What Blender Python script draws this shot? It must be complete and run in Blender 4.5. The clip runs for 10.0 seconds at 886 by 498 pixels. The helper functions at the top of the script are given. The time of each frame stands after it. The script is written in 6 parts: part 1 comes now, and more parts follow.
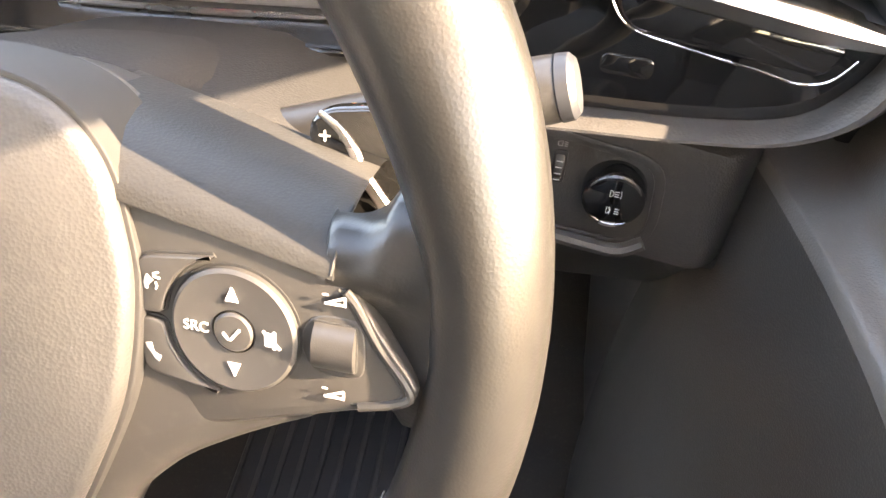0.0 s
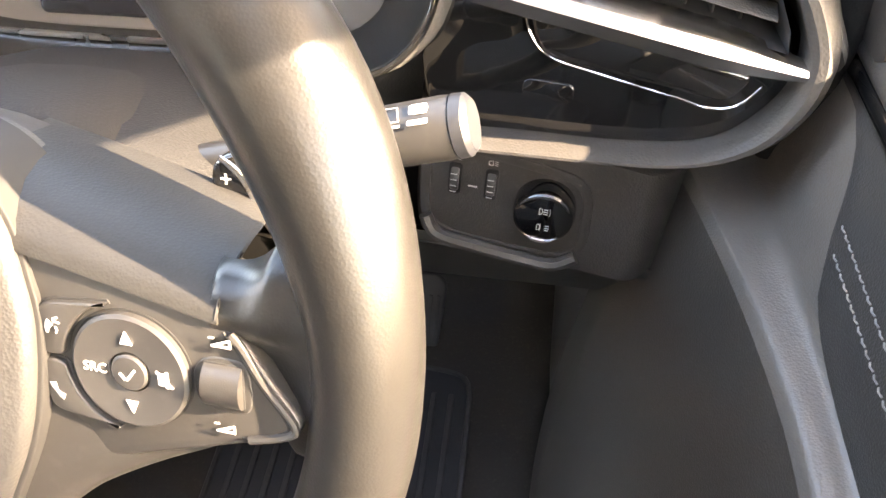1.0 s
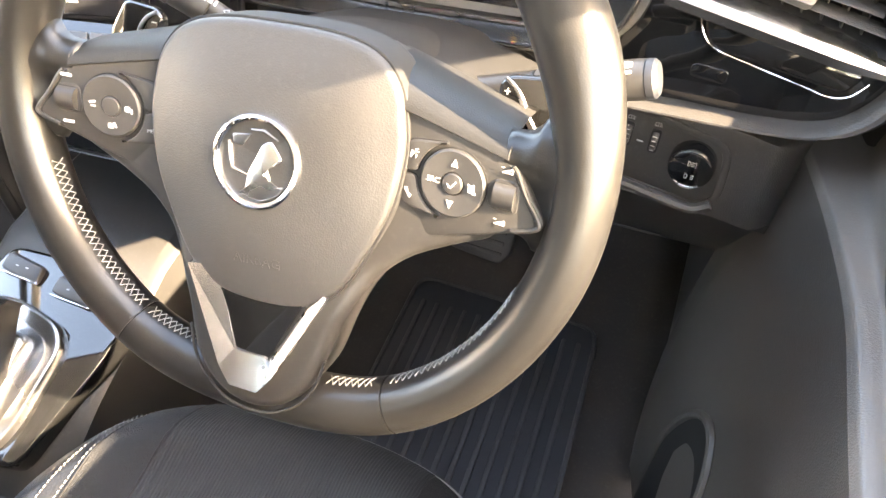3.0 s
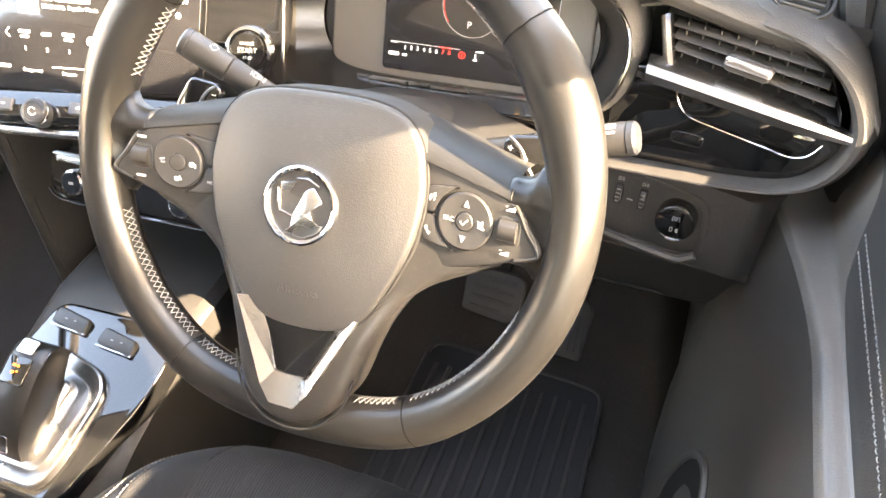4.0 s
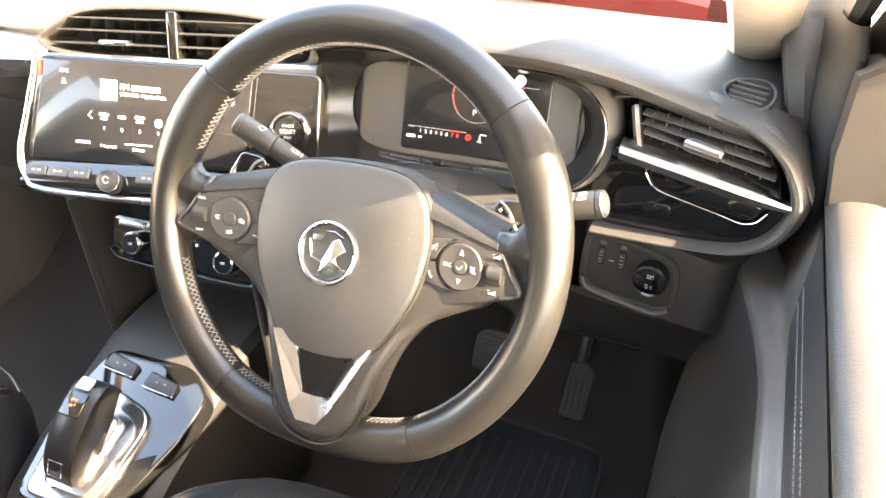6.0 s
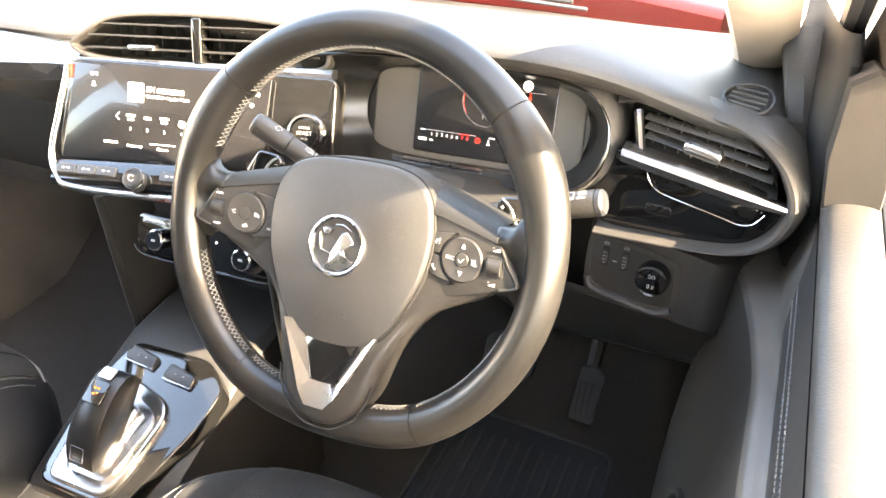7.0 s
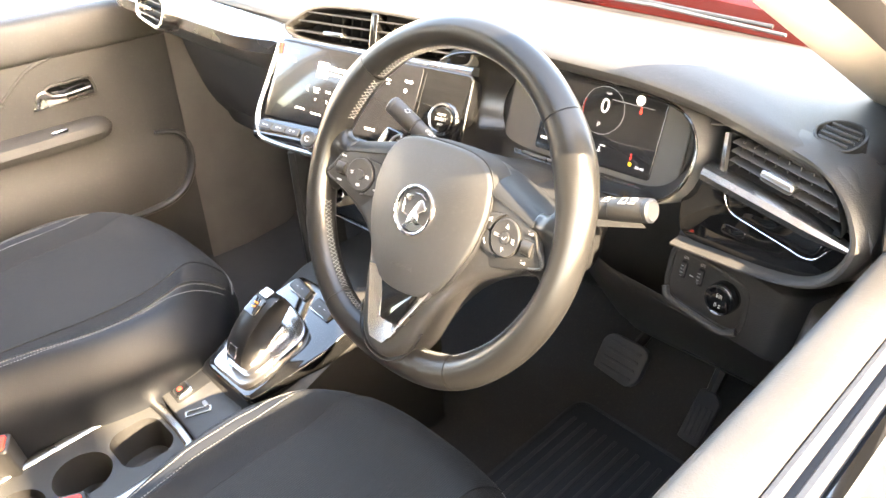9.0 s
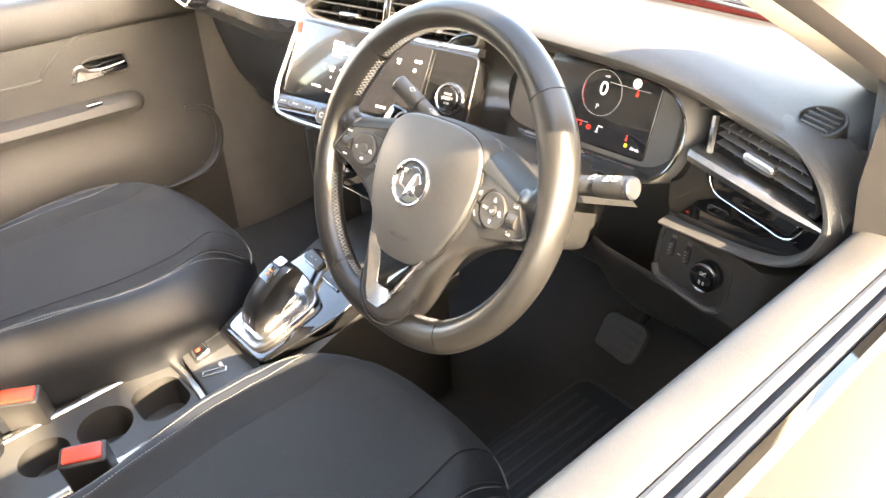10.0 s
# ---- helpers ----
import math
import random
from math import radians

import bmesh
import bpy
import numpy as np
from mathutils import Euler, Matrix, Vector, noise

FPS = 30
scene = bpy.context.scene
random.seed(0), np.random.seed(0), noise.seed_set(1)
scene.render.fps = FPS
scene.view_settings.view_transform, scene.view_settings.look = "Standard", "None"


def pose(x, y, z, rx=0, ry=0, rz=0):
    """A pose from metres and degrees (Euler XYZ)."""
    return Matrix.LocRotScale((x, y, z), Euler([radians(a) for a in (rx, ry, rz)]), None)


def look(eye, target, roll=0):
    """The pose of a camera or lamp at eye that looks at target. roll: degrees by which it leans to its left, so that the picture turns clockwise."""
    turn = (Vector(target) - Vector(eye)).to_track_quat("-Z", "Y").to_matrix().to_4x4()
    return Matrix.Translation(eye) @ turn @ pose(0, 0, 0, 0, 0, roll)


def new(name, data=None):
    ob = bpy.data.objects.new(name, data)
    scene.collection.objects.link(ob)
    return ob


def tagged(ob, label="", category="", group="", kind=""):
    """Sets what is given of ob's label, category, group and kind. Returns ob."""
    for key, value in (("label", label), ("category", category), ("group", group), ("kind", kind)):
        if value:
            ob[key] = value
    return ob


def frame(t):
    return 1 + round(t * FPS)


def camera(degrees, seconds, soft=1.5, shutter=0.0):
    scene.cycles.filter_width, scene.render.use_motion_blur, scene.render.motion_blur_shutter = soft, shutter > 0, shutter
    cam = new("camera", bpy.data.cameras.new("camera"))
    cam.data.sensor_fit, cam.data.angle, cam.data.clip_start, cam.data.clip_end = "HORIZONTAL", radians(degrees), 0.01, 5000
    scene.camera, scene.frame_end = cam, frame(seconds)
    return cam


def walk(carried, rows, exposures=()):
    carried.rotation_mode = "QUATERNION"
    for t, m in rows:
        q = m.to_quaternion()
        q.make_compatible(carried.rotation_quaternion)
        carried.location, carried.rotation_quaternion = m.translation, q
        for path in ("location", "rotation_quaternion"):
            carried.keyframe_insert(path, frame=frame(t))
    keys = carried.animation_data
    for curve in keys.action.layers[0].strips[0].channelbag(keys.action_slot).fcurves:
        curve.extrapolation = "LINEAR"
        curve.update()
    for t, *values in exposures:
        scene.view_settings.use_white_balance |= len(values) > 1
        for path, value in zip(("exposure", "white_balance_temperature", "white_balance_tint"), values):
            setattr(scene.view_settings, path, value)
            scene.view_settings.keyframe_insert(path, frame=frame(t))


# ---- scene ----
cam = camera(61.4, 10.0)
PATH = [
    (0, (0.529, -0.111, 1.108), (0.372, 1.27, -0.33), 2.3),
    (0.5, (0.55, -0.102, 1.112), (0.425, 1.276, -0.332), 2.8),
    (1, (0.558, -0.107, 1.127), (0.43, 1.268, -0.32), 2.2),
    (1.5, (0.561, -0.133, 1.142), (0.409, 1.227, -0.316), 2.4),
    (2, (0.57, -0.176, 1.164), (0.261, 1.147, -0.304), 1.6),
    (2.5, (0.564, -0.224, 1.185), (0.152, 1.073, -0.28), 1.4),
    (3, (0.551, -0.269, 1.203), (0.102, 1.031, -0.249), 0.9),
    (4.3, (0.586, -0.355, 1.234), (0.042, 1.118, -0.005), 0.1),
    (4.5, (0.594, -0.365, 1.239), (0.051, 1.118, 0.012), 0.0),
    (5, (0.606, -0.394, 1.254), (0.041, 1.109, 0.062), 0.1),
    (5.5, (0.619, -0.414, 1.266), (0.007, 1.113, 0.129), -0.1),
    (7, (0.652, -0.447, 1.269), (-0.054, 1.089, 0.201), -0.6),
    (7.5, (0.687, -0.459, 1.272), (-0.102, 1.038, 0.206), -0.8),
    (8, (0.725, -0.456, 1.273), (-0.208, 0.962, 0.216), -1.2),
    (8.5, (0.782, -0.447, 1.286), (-0.326, 0.843, 0.234), -1.5),
    (9, (0.841, -0.438, 1.297), (-0.392, 0.737, 0.249), -1.8),
    (9.5, (0.877, -0.409, 1.289), (-0.42, 0.691, 0.237), -1.9),
    (10, (0.9, -0.437, 1.307), (-0.379, 0.655, 0.225), -1.8),
]
walk(cam, [(t, look(eye, target, roll)) for t, eye, target, roll in PATH], exposures=[(0.0, 5.08, 9300, 19), (3.0, 5.22, 9000, 15), (4.5, 5.12, 9500, 16), (7.0, 4.92, 8800, 13), (9.0, 4.90, 8600, 13), (10.0, 4.75, 8600, 13)])

# ---- world and sun ----
SUN_AZ, SUN_EL = 97.0, 31.0          # degrees: azimuth from straight ahead towards the driver's side, elevation
world = bpy.data.worlds.new("sky")
scene.world = world
world.use_nodes = True
wn = world.node_tree
sky = wn.nodes.new("ShaderNodeTexSky")
sky.sky_type, sky.sun_disc = "NISHITA", False
sky.sun_elevation, sky.sun_rotation = radians(SUN_EL), radians(SUN_AZ)
sky.dust_density = 2.0
wn.links.new(sky.outputs[0], wn.nodes["Background"].inputs[0])
wn.nodes["Background"].inputs[1].default_value = 0.15
sun_data = bpy.data.lights.new("sun", "SUN")
sun_data.energy, sun_data.angle, sun_data.color = 3.1, radians(0.6), (1.0, 0.91, 0.78)
sun = new("sun", sun_data)
sun_way = Vector((math.cos(radians(SUN_EL)) * math.sin(radians(SUN_AZ)), math.cos(radians(SUN_EL)) * math.cos(radians(SUN_AZ)), math.sin(radians(SUN_EL))))
sun.matrix_world = look(sun_way * 20, (0, 0, 0))


GLOW = 0.04                         # brightness of lit signs and displays


# ---- materials ----
def surface(name, col, rough=0.5, metal=0.0, grain=0.0, height=0.0003, cells=True, var=0.18, scale=9.0, coat=0.0, spec=0.5, glow=0.0, aniso=None, dust=0.0):
    """A procedural surface: colour with large soft variation, fine relief of `grain` cells a metre, roughness wear."""
    m = bpy.data.materials.new(name)
    m.use_nodes = True
    t = m.node_tree
    n, l = t.nodes, t.links
    b = n["Principled BSDF"]
    b.inputs["Metallic"].default_value, b.inputs["Roughness"].default_value = metal, rough
    b.inputs["Specular IOR Level"].default_value, b.inputs["Coat Weight"].default_value = spec, coat
    b.inputs["Coat Roughness"].default_value = 0.03
    co = n.new("ShaderNodeTexCoord")
    big = n.new("ShaderNodeTexNoise")
    big.inputs["Scale"].default_value, big.inputs["Detail"].default_value = scale, 5.0
    l.new(co.outputs["Object"], big.inputs["Vector"])
    ramp = n.new("ShaderNodeMapRange")
    ramp.inputs["From Min"].default_value, ramp.inputs["From Max"].default_value = 0.3, 0.7
    ramp.inputs["To Min"].default_value, ramp.inputs["To Max"].default_value = 1 - var, 1 + var
    l.new(big.outputs["Fac"], ramp.inputs["Value"])
    mul = n.new("ShaderNodeMix")
    mul.data_type, mul.blend_type = "RGBA", "MULTIPLY"
    mul.inputs[0].default_value = 1.0
    mul.inputs[6].default_value = (*col, 1)
    l.new(ramp.outputs[0], mul.inputs[7])
    out = mul.outputs[2]
    if dust:
        fine = n.new("ShaderNodeTexNoise")
        fine.inputs["Scale"].default_value, fine.inputs["Detail"].default_value = 240.0, 8.0
        l.new(co.outputs["Object"], fine.inputs["Vector"])
        cut = n.new("ShaderNodeMapRange")
        cut.inputs["From Min"].default_value, cut.inputs["From Max"].default_value = 0.55, 0.8
        cut.inputs["To Max"].default_value = dust
        l.new(fine.outputs["Fac"], cut.inputs["Value"])
        mix = n.new("ShaderNodeMix")
        mix.data_type = "RGBA"
        mix.inputs[7].default_value = (0.45, 0.42, 0.37, 1)
        l.new(cut.outputs[0], mix.inputs[0])
        l.new(out, mix.inputs[6])
        out = mix.outputs[2]
    l.new(out, b.inputs["Base Color"])
    rr = n.new("ShaderNodeMapRange")
    rr.inputs["To Min"].default_value, rr.inputs["To Max"].default_value = max(0.02, rough * 0.85), min(1, rough * 1.15)
    l.new(big.outputs["Fac"], rr.inputs["Value"])
    l.new(rr.outputs[0], b.inputs["Roughness"])
    if grain:
        tex = n.new("ShaderNodeTexVoronoi") if cells else n.new("ShaderNodeTexNoise")
        tex.inputs["Scale"].default_value = grain
        l.new(co.outputs["Object"], tex.inputs["Vector"])
        bump = n.new("ShaderNodeBump")
        bump.inputs["Distance"].default_value, bump.inputs["Strength"].default_value = height, 0.9
        l.new(tex.outputs[0], bump.inputs["Height"])
        l.new(bump.outputs[0], b.inputs["Normal"])
    if glow:
        b.inputs["Emission Color"].default_value, b.inputs["Emission Strength"].default_value = (*col, 1), glow
    return m


def ribbed(name, col, rough, pitch, way, height):
    """Cloth or rubber with fine straight ribs."""
    m = surface(name, col, rough, grain=1200, height=0.0005, cells=False, var=0.28, scale=70.0)
    t = m.node_tree
    n, l = t.nodes, t.links
    wave = n.new("ShaderNodeTexWave")
    wave.bands_direction = way
    wave.inputs["Scale"].default_value = 0.314 / pitch / 2
    wave.inputs["Distortion"].default_value = 0.3
    co = [x for x in n if x.type == "TEX_COORD"][0]
    old = [x for x in n if x.type == "BUMP"][0]
    l.new(co.outputs["Object"], wave.inputs["Vector"])
    bump = n.new("ShaderNodeBump")
    bump.inputs["Distance"].default_value = height
    l.new(wave.outputs["Fac"], bump.inputs["Height"])
    l.new(old.outputs[0], bump.inputs["Normal"])
    l.new(bump.outputs[0], n["Principled BSDF"].inputs["Normal"])
    return m


LEATHER = surface("black leather", (0.011, 0.0108, 0.0105), 0.30, grain=1100, height=0.00004, dust=0.008)
PAD = surface("grained airbag plastic", (0.034, 0.0335, 0.0325), 0.46, grain=950, height=0.00012, dust=0.02)
SOFT = surface("soft grained dashboard skin", (0.038, 0.036, 0.034), 0.55, grain=620, height=0.00018, dust=0.03)
HARD = surface("hard grained plastic", (0.030, 0.0285, 0.027), 0.50, grain=800, height=0.0002, dust=0.03)
INSERT = surface("dark leatherette insert", (0.032, 0.031, 0.030), 0.5, grain=900, height=0.0002)
# paler than the real dark plastic: haze and light put into the colour
DOOR_LIFTED = surface("grained door plastic lightened for haze", (0.105, 0.096, 0.087), 0.40, grain=800, height=0.00015, dust=0.03, spec=0.7)
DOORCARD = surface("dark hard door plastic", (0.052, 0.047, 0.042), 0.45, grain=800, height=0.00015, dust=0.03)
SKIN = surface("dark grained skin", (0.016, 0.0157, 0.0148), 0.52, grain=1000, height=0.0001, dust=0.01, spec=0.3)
DOORTOP = surface("dark soft door skin", (0.034, 0.032, 0.030), 0.55, grain=700, height=0.0002, dust=0.03)
SATIN = surface("satin black plastic", (0.024, 0.023, 0.022), 0.38, grain=2500, height=0.00004, cells=False, dust=0.02)
WELL = surface("smooth black plastic", (0.009, 0.009, 0.009), 0.24, grain=2500, height=0.00003, cells=False)
GLOSS = surface("piano black", (0.006, 0.006, 0.006), 0.06, coat=1.0, dust=0.005)
CHROME = surface("chrome", (0.78, 0.78, 0.79), 0.10, metal=1.0, var=0.05)
SILVER = surface("satin silver trim", (0.52, 0.51, 0.50), 0.27, metal=1.0, var=0.06, grain=3000, height=0.00003, cells=False)
KEYPAD = surface("switch rubber", (0.028, 0.027, 0.026), 0.5, grain=3000, height=0.00003, cells=False, dust=0.02)
SEAM = surface("dark seam", (0.008, 0.008, 0.008), 0.8)
THREAD = surface("grey thread", (0.20, 0.198, 0.193), 0.75, grain=4000, height=0.0002, cells=False)
WHITE_INK = surface("white ink", (0.42, 0.42, 0.41), 0.6, var=0.05)
GREY_INK = surface("grey ink", (0.30, 0.30, 0.29), 0.6, var=0.05)
GREY_END = surface("grey plastic", (0.015, 0.0165, 0.020), 0.4, var=0.05)
CLOTH = surface("black seat cloth", (0.0075, 0.0085, 0.0100), 0.85, grain=900, height=0.0010, cells=False, var=0.30, scale=60.0)
RIBCLOTH = ribbed("ribbed seat cloth", (0.0100, 0.0110, 0.0125), 0.8, 0.0014, "X", 0.0004)
BOLSTER = surface("black leatherette", (0.0095, 0.0105, 0.0125), 0.42, grain=700, height=0.0002, dust=0.01, spec=0.3)
CARPET = surface("dark carpet", (0.040, 0.037, 0.035), 0.95, grain=900, height=0.0012, cells=False, dust=0.06)
RUBBER = surface("black rubber", (0.045, 0.047, 0.052), 0.6, grain=900, height=0.0002, cells=False, dust=0.05)
FLAP = surface("dark mat", (0.030, 0.033, 0.040), 0.75, grain=1200, height=0.0004, cells=False)
DISPLAY = surface("display glass", (0.012, 0.012, 0.013), 0.16, coat=0.6, dust=0.01)
PLATE_GREY = surface("grey console plastic", (0.045, 0.044, 0.042), 0.42, grain=900, height=0.0002)
PANEL_GREY = surface("grey display surround", (0.085, 0.079, 0.072), 0.5, var=0.05)
LIT = surface("lit white", (1.0, 1.0, 1.0), 0.5, glow=GLOW, var=0.02)
LIT_DIM = surface("lit grey", (0.6, 0.6, 0.6), 0.5, glow=0.45*GLOW, var=0.02)
LIT_RED = surface("lit red", (1.0, 0.05, 0.03), 0.5, glow=GLOW, var=0.02)
LIT_ORANGE = surface("lit orange", (1.0, 0.25, 0.02), 0.5, glow=1.6*GLOW, var=0.02)
LIT_YELLOW = surface("lit amber", (1.0, 0.55, 0.03), 0.5, glow=GLOW, var=0.02)
RED_BUTTON = surface("red plastic", (0.65, 0.05, 0.03), 0.35, var=0.08)
PAINT = surface("red metallic paint", (0.050, 0.005, 0.004), 0.45, coat=0.1, var=0.05, spec=0.2)
PILLAR = surface("beige pillar trim", (0.52, 0.45, 0.37), 0.7, grain=900, height=0.0002)
SAIL = surface("dark grey trim", (0.030, 0.027, 0.025), 0.75, grain=900, height=0.0001, spec=0.15)
ROOFING = surface("light headlining cloth", (0.5, 0.48, 0.45), 0.9, grain=900, height=0.0003, cells=False)
CONCRETE = surface("pale concrete", (0.55, 0.53, 0.50), 0.9, grain=60, height=0.004, cells=False, var=0.2, scale=1.5)


def clear_glass(name):
    """Thin clear pane: lets light straight through, with a faint sheen."""
    m = bpy.data.materials.new(name)
    m.use_nodes = True
    n, l = m.node_tree.nodes, m.node_tree.links
    n.remove(n["Principled BSDF"])
    mix, clear, gloss = n.new("ShaderNodeMixShader"), n.new("ShaderNodeBsdfTransparent"), n.new("ShaderNodeBsdfGlossy")
    clear.inputs["Color"].default_value = (0.95, 0.97, 0.96, 1)
    gloss.inputs["Roughness"].default_value = 0.01
    mix.inputs[0].default_value = 0.03
    l.new(clear.outputs[0], mix.inputs[1])
    l.new(gloss.outputs[0], mix.inputs[2])
    l.new(mix.outputs[0], n["Material Output"].inputs["Surface"])
    return m


GLASS = clear_glass("clear glass")
COVER = surface("dull black cover", (0.011, 0.011, 0.011), 0.7, grain=800, height=0.0002, spec=0.25)


# ---- shapes ----
def part(name, bm, mat, parent=None, label="", m=None, sharp=38):
    """Links a bmesh as one mesh object, under a thing or a part."""
    if m is not None:
        bm.transform(m)
    bmesh.ops.recalc_face_normals(bm, faces=bm.faces)
    me = bpy.data.meshes.new(name)
    bm.to_mesh(me)
    bm.free()
    me.materials.append(mat)
    me.shade_smooth()
    me.set_sharp_from_angle(angle=radians(sharp))
    ob = new(name, me)
    ob.parent = parent
    if label:
        tagged(ob, label)
    return ob


def thing(name, m, label, category, group="", kind=""):
    ob = new(name)
    ob.empty_display_size = 0.02
    ob.matrix_world = m
    return tagged(ob, label, category, group, kind)


def axes(at, right, up):
    """A pose at a place with its x to the right, its y up along the face and its z out of it."""
    x = Vector(right).normalized()
    z = x.cross(Vector(up)).normalized()
    y = z.cross(x)
    m = Matrix((x, y, z)).transposed().to_4x4()
    m.translation = at
    return m


def spline(pts, n, closed=False):
    """n points a span of a smooth curve through pts (any dimension)."""
    p = [np.array(q, float) for q in pts]
    k = len(p)
    out = []
    for i in range(k if closed else k - 1):
        a, b, c, d = (p[(i + j) % k] if closed else p[min(max(i + j, 0), k - 1)] for j in (-1, 0, 1, 2))
        for s in range(n):
            t = s / n
            out.append(0.5 * (2 * b + (c - a) * t + (2 * a - 5 * b + 4 * c - d) * t * t + (3 * b - a - 3 * c + d) * t ** 3))
    if not closed:
        out.append(p[-1])
    return out


def loft(rows, around=False, caps=False, round_rows=False):
    """A skin over rows of points, all of one length. around: each row is a closed loop."""
    bm = bmesh.new()
    v = [[bm.verts.new(tuple(q)) for q in r] for r in rows]
    k = len(rows[0])
    for i in range(len(v) if round_rows else len(v) - 1):
        a, b = v[i], v[(i + 1) % len(v)]
        for j in range(k if around else k - 1):
            bm.faces.new((a[j], a[(j + 1) % k], b[(j + 1) % k], b[j]))
    if caps:
        bm.faces.new(v[0][::-1])
        bm.faces.new(v[-1])
    return bm


def join(*meshes):
    out = bmesh.new()
    for b in meshes:
        me = bpy.data.meshes.new("tmp")
        b.to_mesh(me)
        b.free()
        out.from_mesh(me)
        bpy.data.meshes.remove(me)
    return out


def rrect(w, h, r, n=5):
    out = []
    for cx, cy, a in ((1, 1, 0), (-1, 1, 90), (-1, -1, 180), (1, -1, 270)):
        for i in range(n + 1):
            q = radians(a + 90 * i / n)
            out.append((cx * (w / 2 - r) + r * math.cos(q), cy * (h / 2 - r) + r * math.sin(q)))
    return out


def disc(r, n=32, ry=None):
    return [(r * math.cos(2 * math.pi * i / n), (ry or r) * math.sin(2 * math.pi * i / n)) for i in range(n)]


def smooth_loop(pts, n=4):
    return [tuple(q) for q in spline(pts, n, True)]


def corner_loop(pts, r, n=3):
    """A polygon with its corners rounded by r."""
    out = []
    k = len(pts)
    for i in range(k):
        a, b, c = (Vector(pts[(i + j) % k]) for j in (-1, 0, 1))
        p, q = b + (a - b).normalized() * min(r, (a - b).length / 2.1), b + (c - b).normalized() * min(r, (c - b).length / 2.1)
        for s in range(n + 1):
            t = s / n
            out.append(tuple(p * (1 - t) ** 2 + b * 2 * t * (1 - t) + q * t * t))
    return out


def inset(loop, d):
    k = len(loop)
    area = sum(loop[i][0] * loop[(i + 1) % k][1] - loop[(i + 1) % k][0] * loop[i][1] for i in range(k))
    s = 1 if area > 0 else -1
    out = []
    for i in range(k):
        a, c = Vector(loop[i - 1]), Vector(loop[(i + 1) % k])
        t = (c - a).normalized() if (c - a).length > 1e-9 else Vector((1, 0))
        out.append((loop[i][0] - t.y * d * s, loop[i][1] + t.x * d * s))
    return out


def slab(loop, z0, z1, r=0.001, dome=0.0, seg=3, dome_rows=5):
    """A plate with a flat loop outline from z0 to z1, its upper edge rounded by r, its top domed by `dome`."""
    rows = [[(x, y, z0) for x, y in loop], [(x, y, z1 - r) for x, y in loop]]
    last = loop
    for i in range(1, seg + 1):
        a = math.pi / 2 * i / seg
        last = inset(loop, r * (1 - math.cos(a)))
        rows.append([(x, y, z1 - r + r * math.sin(a)) for x, y in last])
    if dome:
        cx, cy = sum(p[0] for p in last) / len(last), sum(p[1] for p in last) / len(last)
        for i in range(1, dome_rows + 1):
            s = 1 - i / (dome_rows + 0.5)
            rows.append([(cx + (x - cx) * s, cy + (y - cy) * s, z1 + dome * (1 - s * s)) for x, y in last])
    return loft(rows, around=True, caps=True)


def bezel(outer, inner, z0, z1, r=0.001, z_in=None):
    """A frame between two loops of one length."""
    zi = z1 if z_in is None else z_in
    rows = [[(x, y, z0) for x, y in outer], [(x, y, z1 - r) for x, y in outer], [(x, y, z1 - 0.3 * r) for x, y in inset(outer, 0.3 * r)], [(x, y, z1) for x, y in inset(outer, r)],
            [(x, y, zi) for x, y in inset(inner, -r)], [(x, y, zi - 0.3 * r) for x, y in inset(inner, -0.3 * r)], [(x, y, zi - r) for x, y in inner], [(x, y, z0) for x, y in inner]]
    return loft(rows, around=True, round_rows=True)


def lathe(profile, n=28):
    """A turned body about z from (radius, z) pairs."""
    return loft([[(r * math.cos(2 * math.pi * i / n), r * math.sin(2 * math.pi * i / n), z) for i in range(n)] for r, z in profile], around=True, caps=True)


def tube(path, radius, n=10, closed=False, flat=1.0, up=None):
    """A round (or flattened) bar along a path; radius: one number or one a point."""
    p = [Vector(q) for q in path]
    k = len(p)
    rows = []
    ref = Vector(up) if up else None
    for i in range(k):
        a, c = (p[i - 1], p[(i + 1) % k]) if closed else (p[max(i - 1, 0)], p[min(i + 1, k - 1)])
        t = (c - a).normalized()
        if ref is None:
            ref = Vector((0, 0, 1)) if abs(t.z) < 0.9 else Vector((1, 0, 0))
        s = t.cross(ref).normalized()
        w = s.cross(t)
        if up is None:
            ref = w
        r = radius[i] if hasattr(radius, "__len__") else radius
        rows.append([p[i] + s * (r * math.cos(2 * math.pi * j / n)) + w * (r * flat * math.sin(2 * math.pi * j / n)) for j in range(n)])
    return loft(rows, around=True, caps=not closed, round_rows=closed)


def box(w, d, h, r=0.002, at=(0, 0, 0)):
    bm = slab(rrect(w, d, min(r * 1.5, w / 2.2, d / 2.2), 3), -h / 2, h / 2, min(r, h / 2.2))
    bm.transform(Matrix.Translation(at))
    return bm


def move(x=0, y=0, z=0, rx=0, ry=0, rz=0):
    return pose(x, y, z, rx, ry, rz)


def bars(rects, z=0.0, t=0.0003):
    """Small flat marks: (x, y, w, h) or (x, y, w, h, degrees)."""
    out = []
    for q in rects:
        b = slab(rrect(q[2], q[3], min(q[2], q[3]) * 0.25, 2), 0, t, t * 0.3, seg=1)
        b.transform(move(q[0], q[1], z, 0, 0, q[4] if len(q) > 4 else 0))
        out.append(b)
    return join(*out)


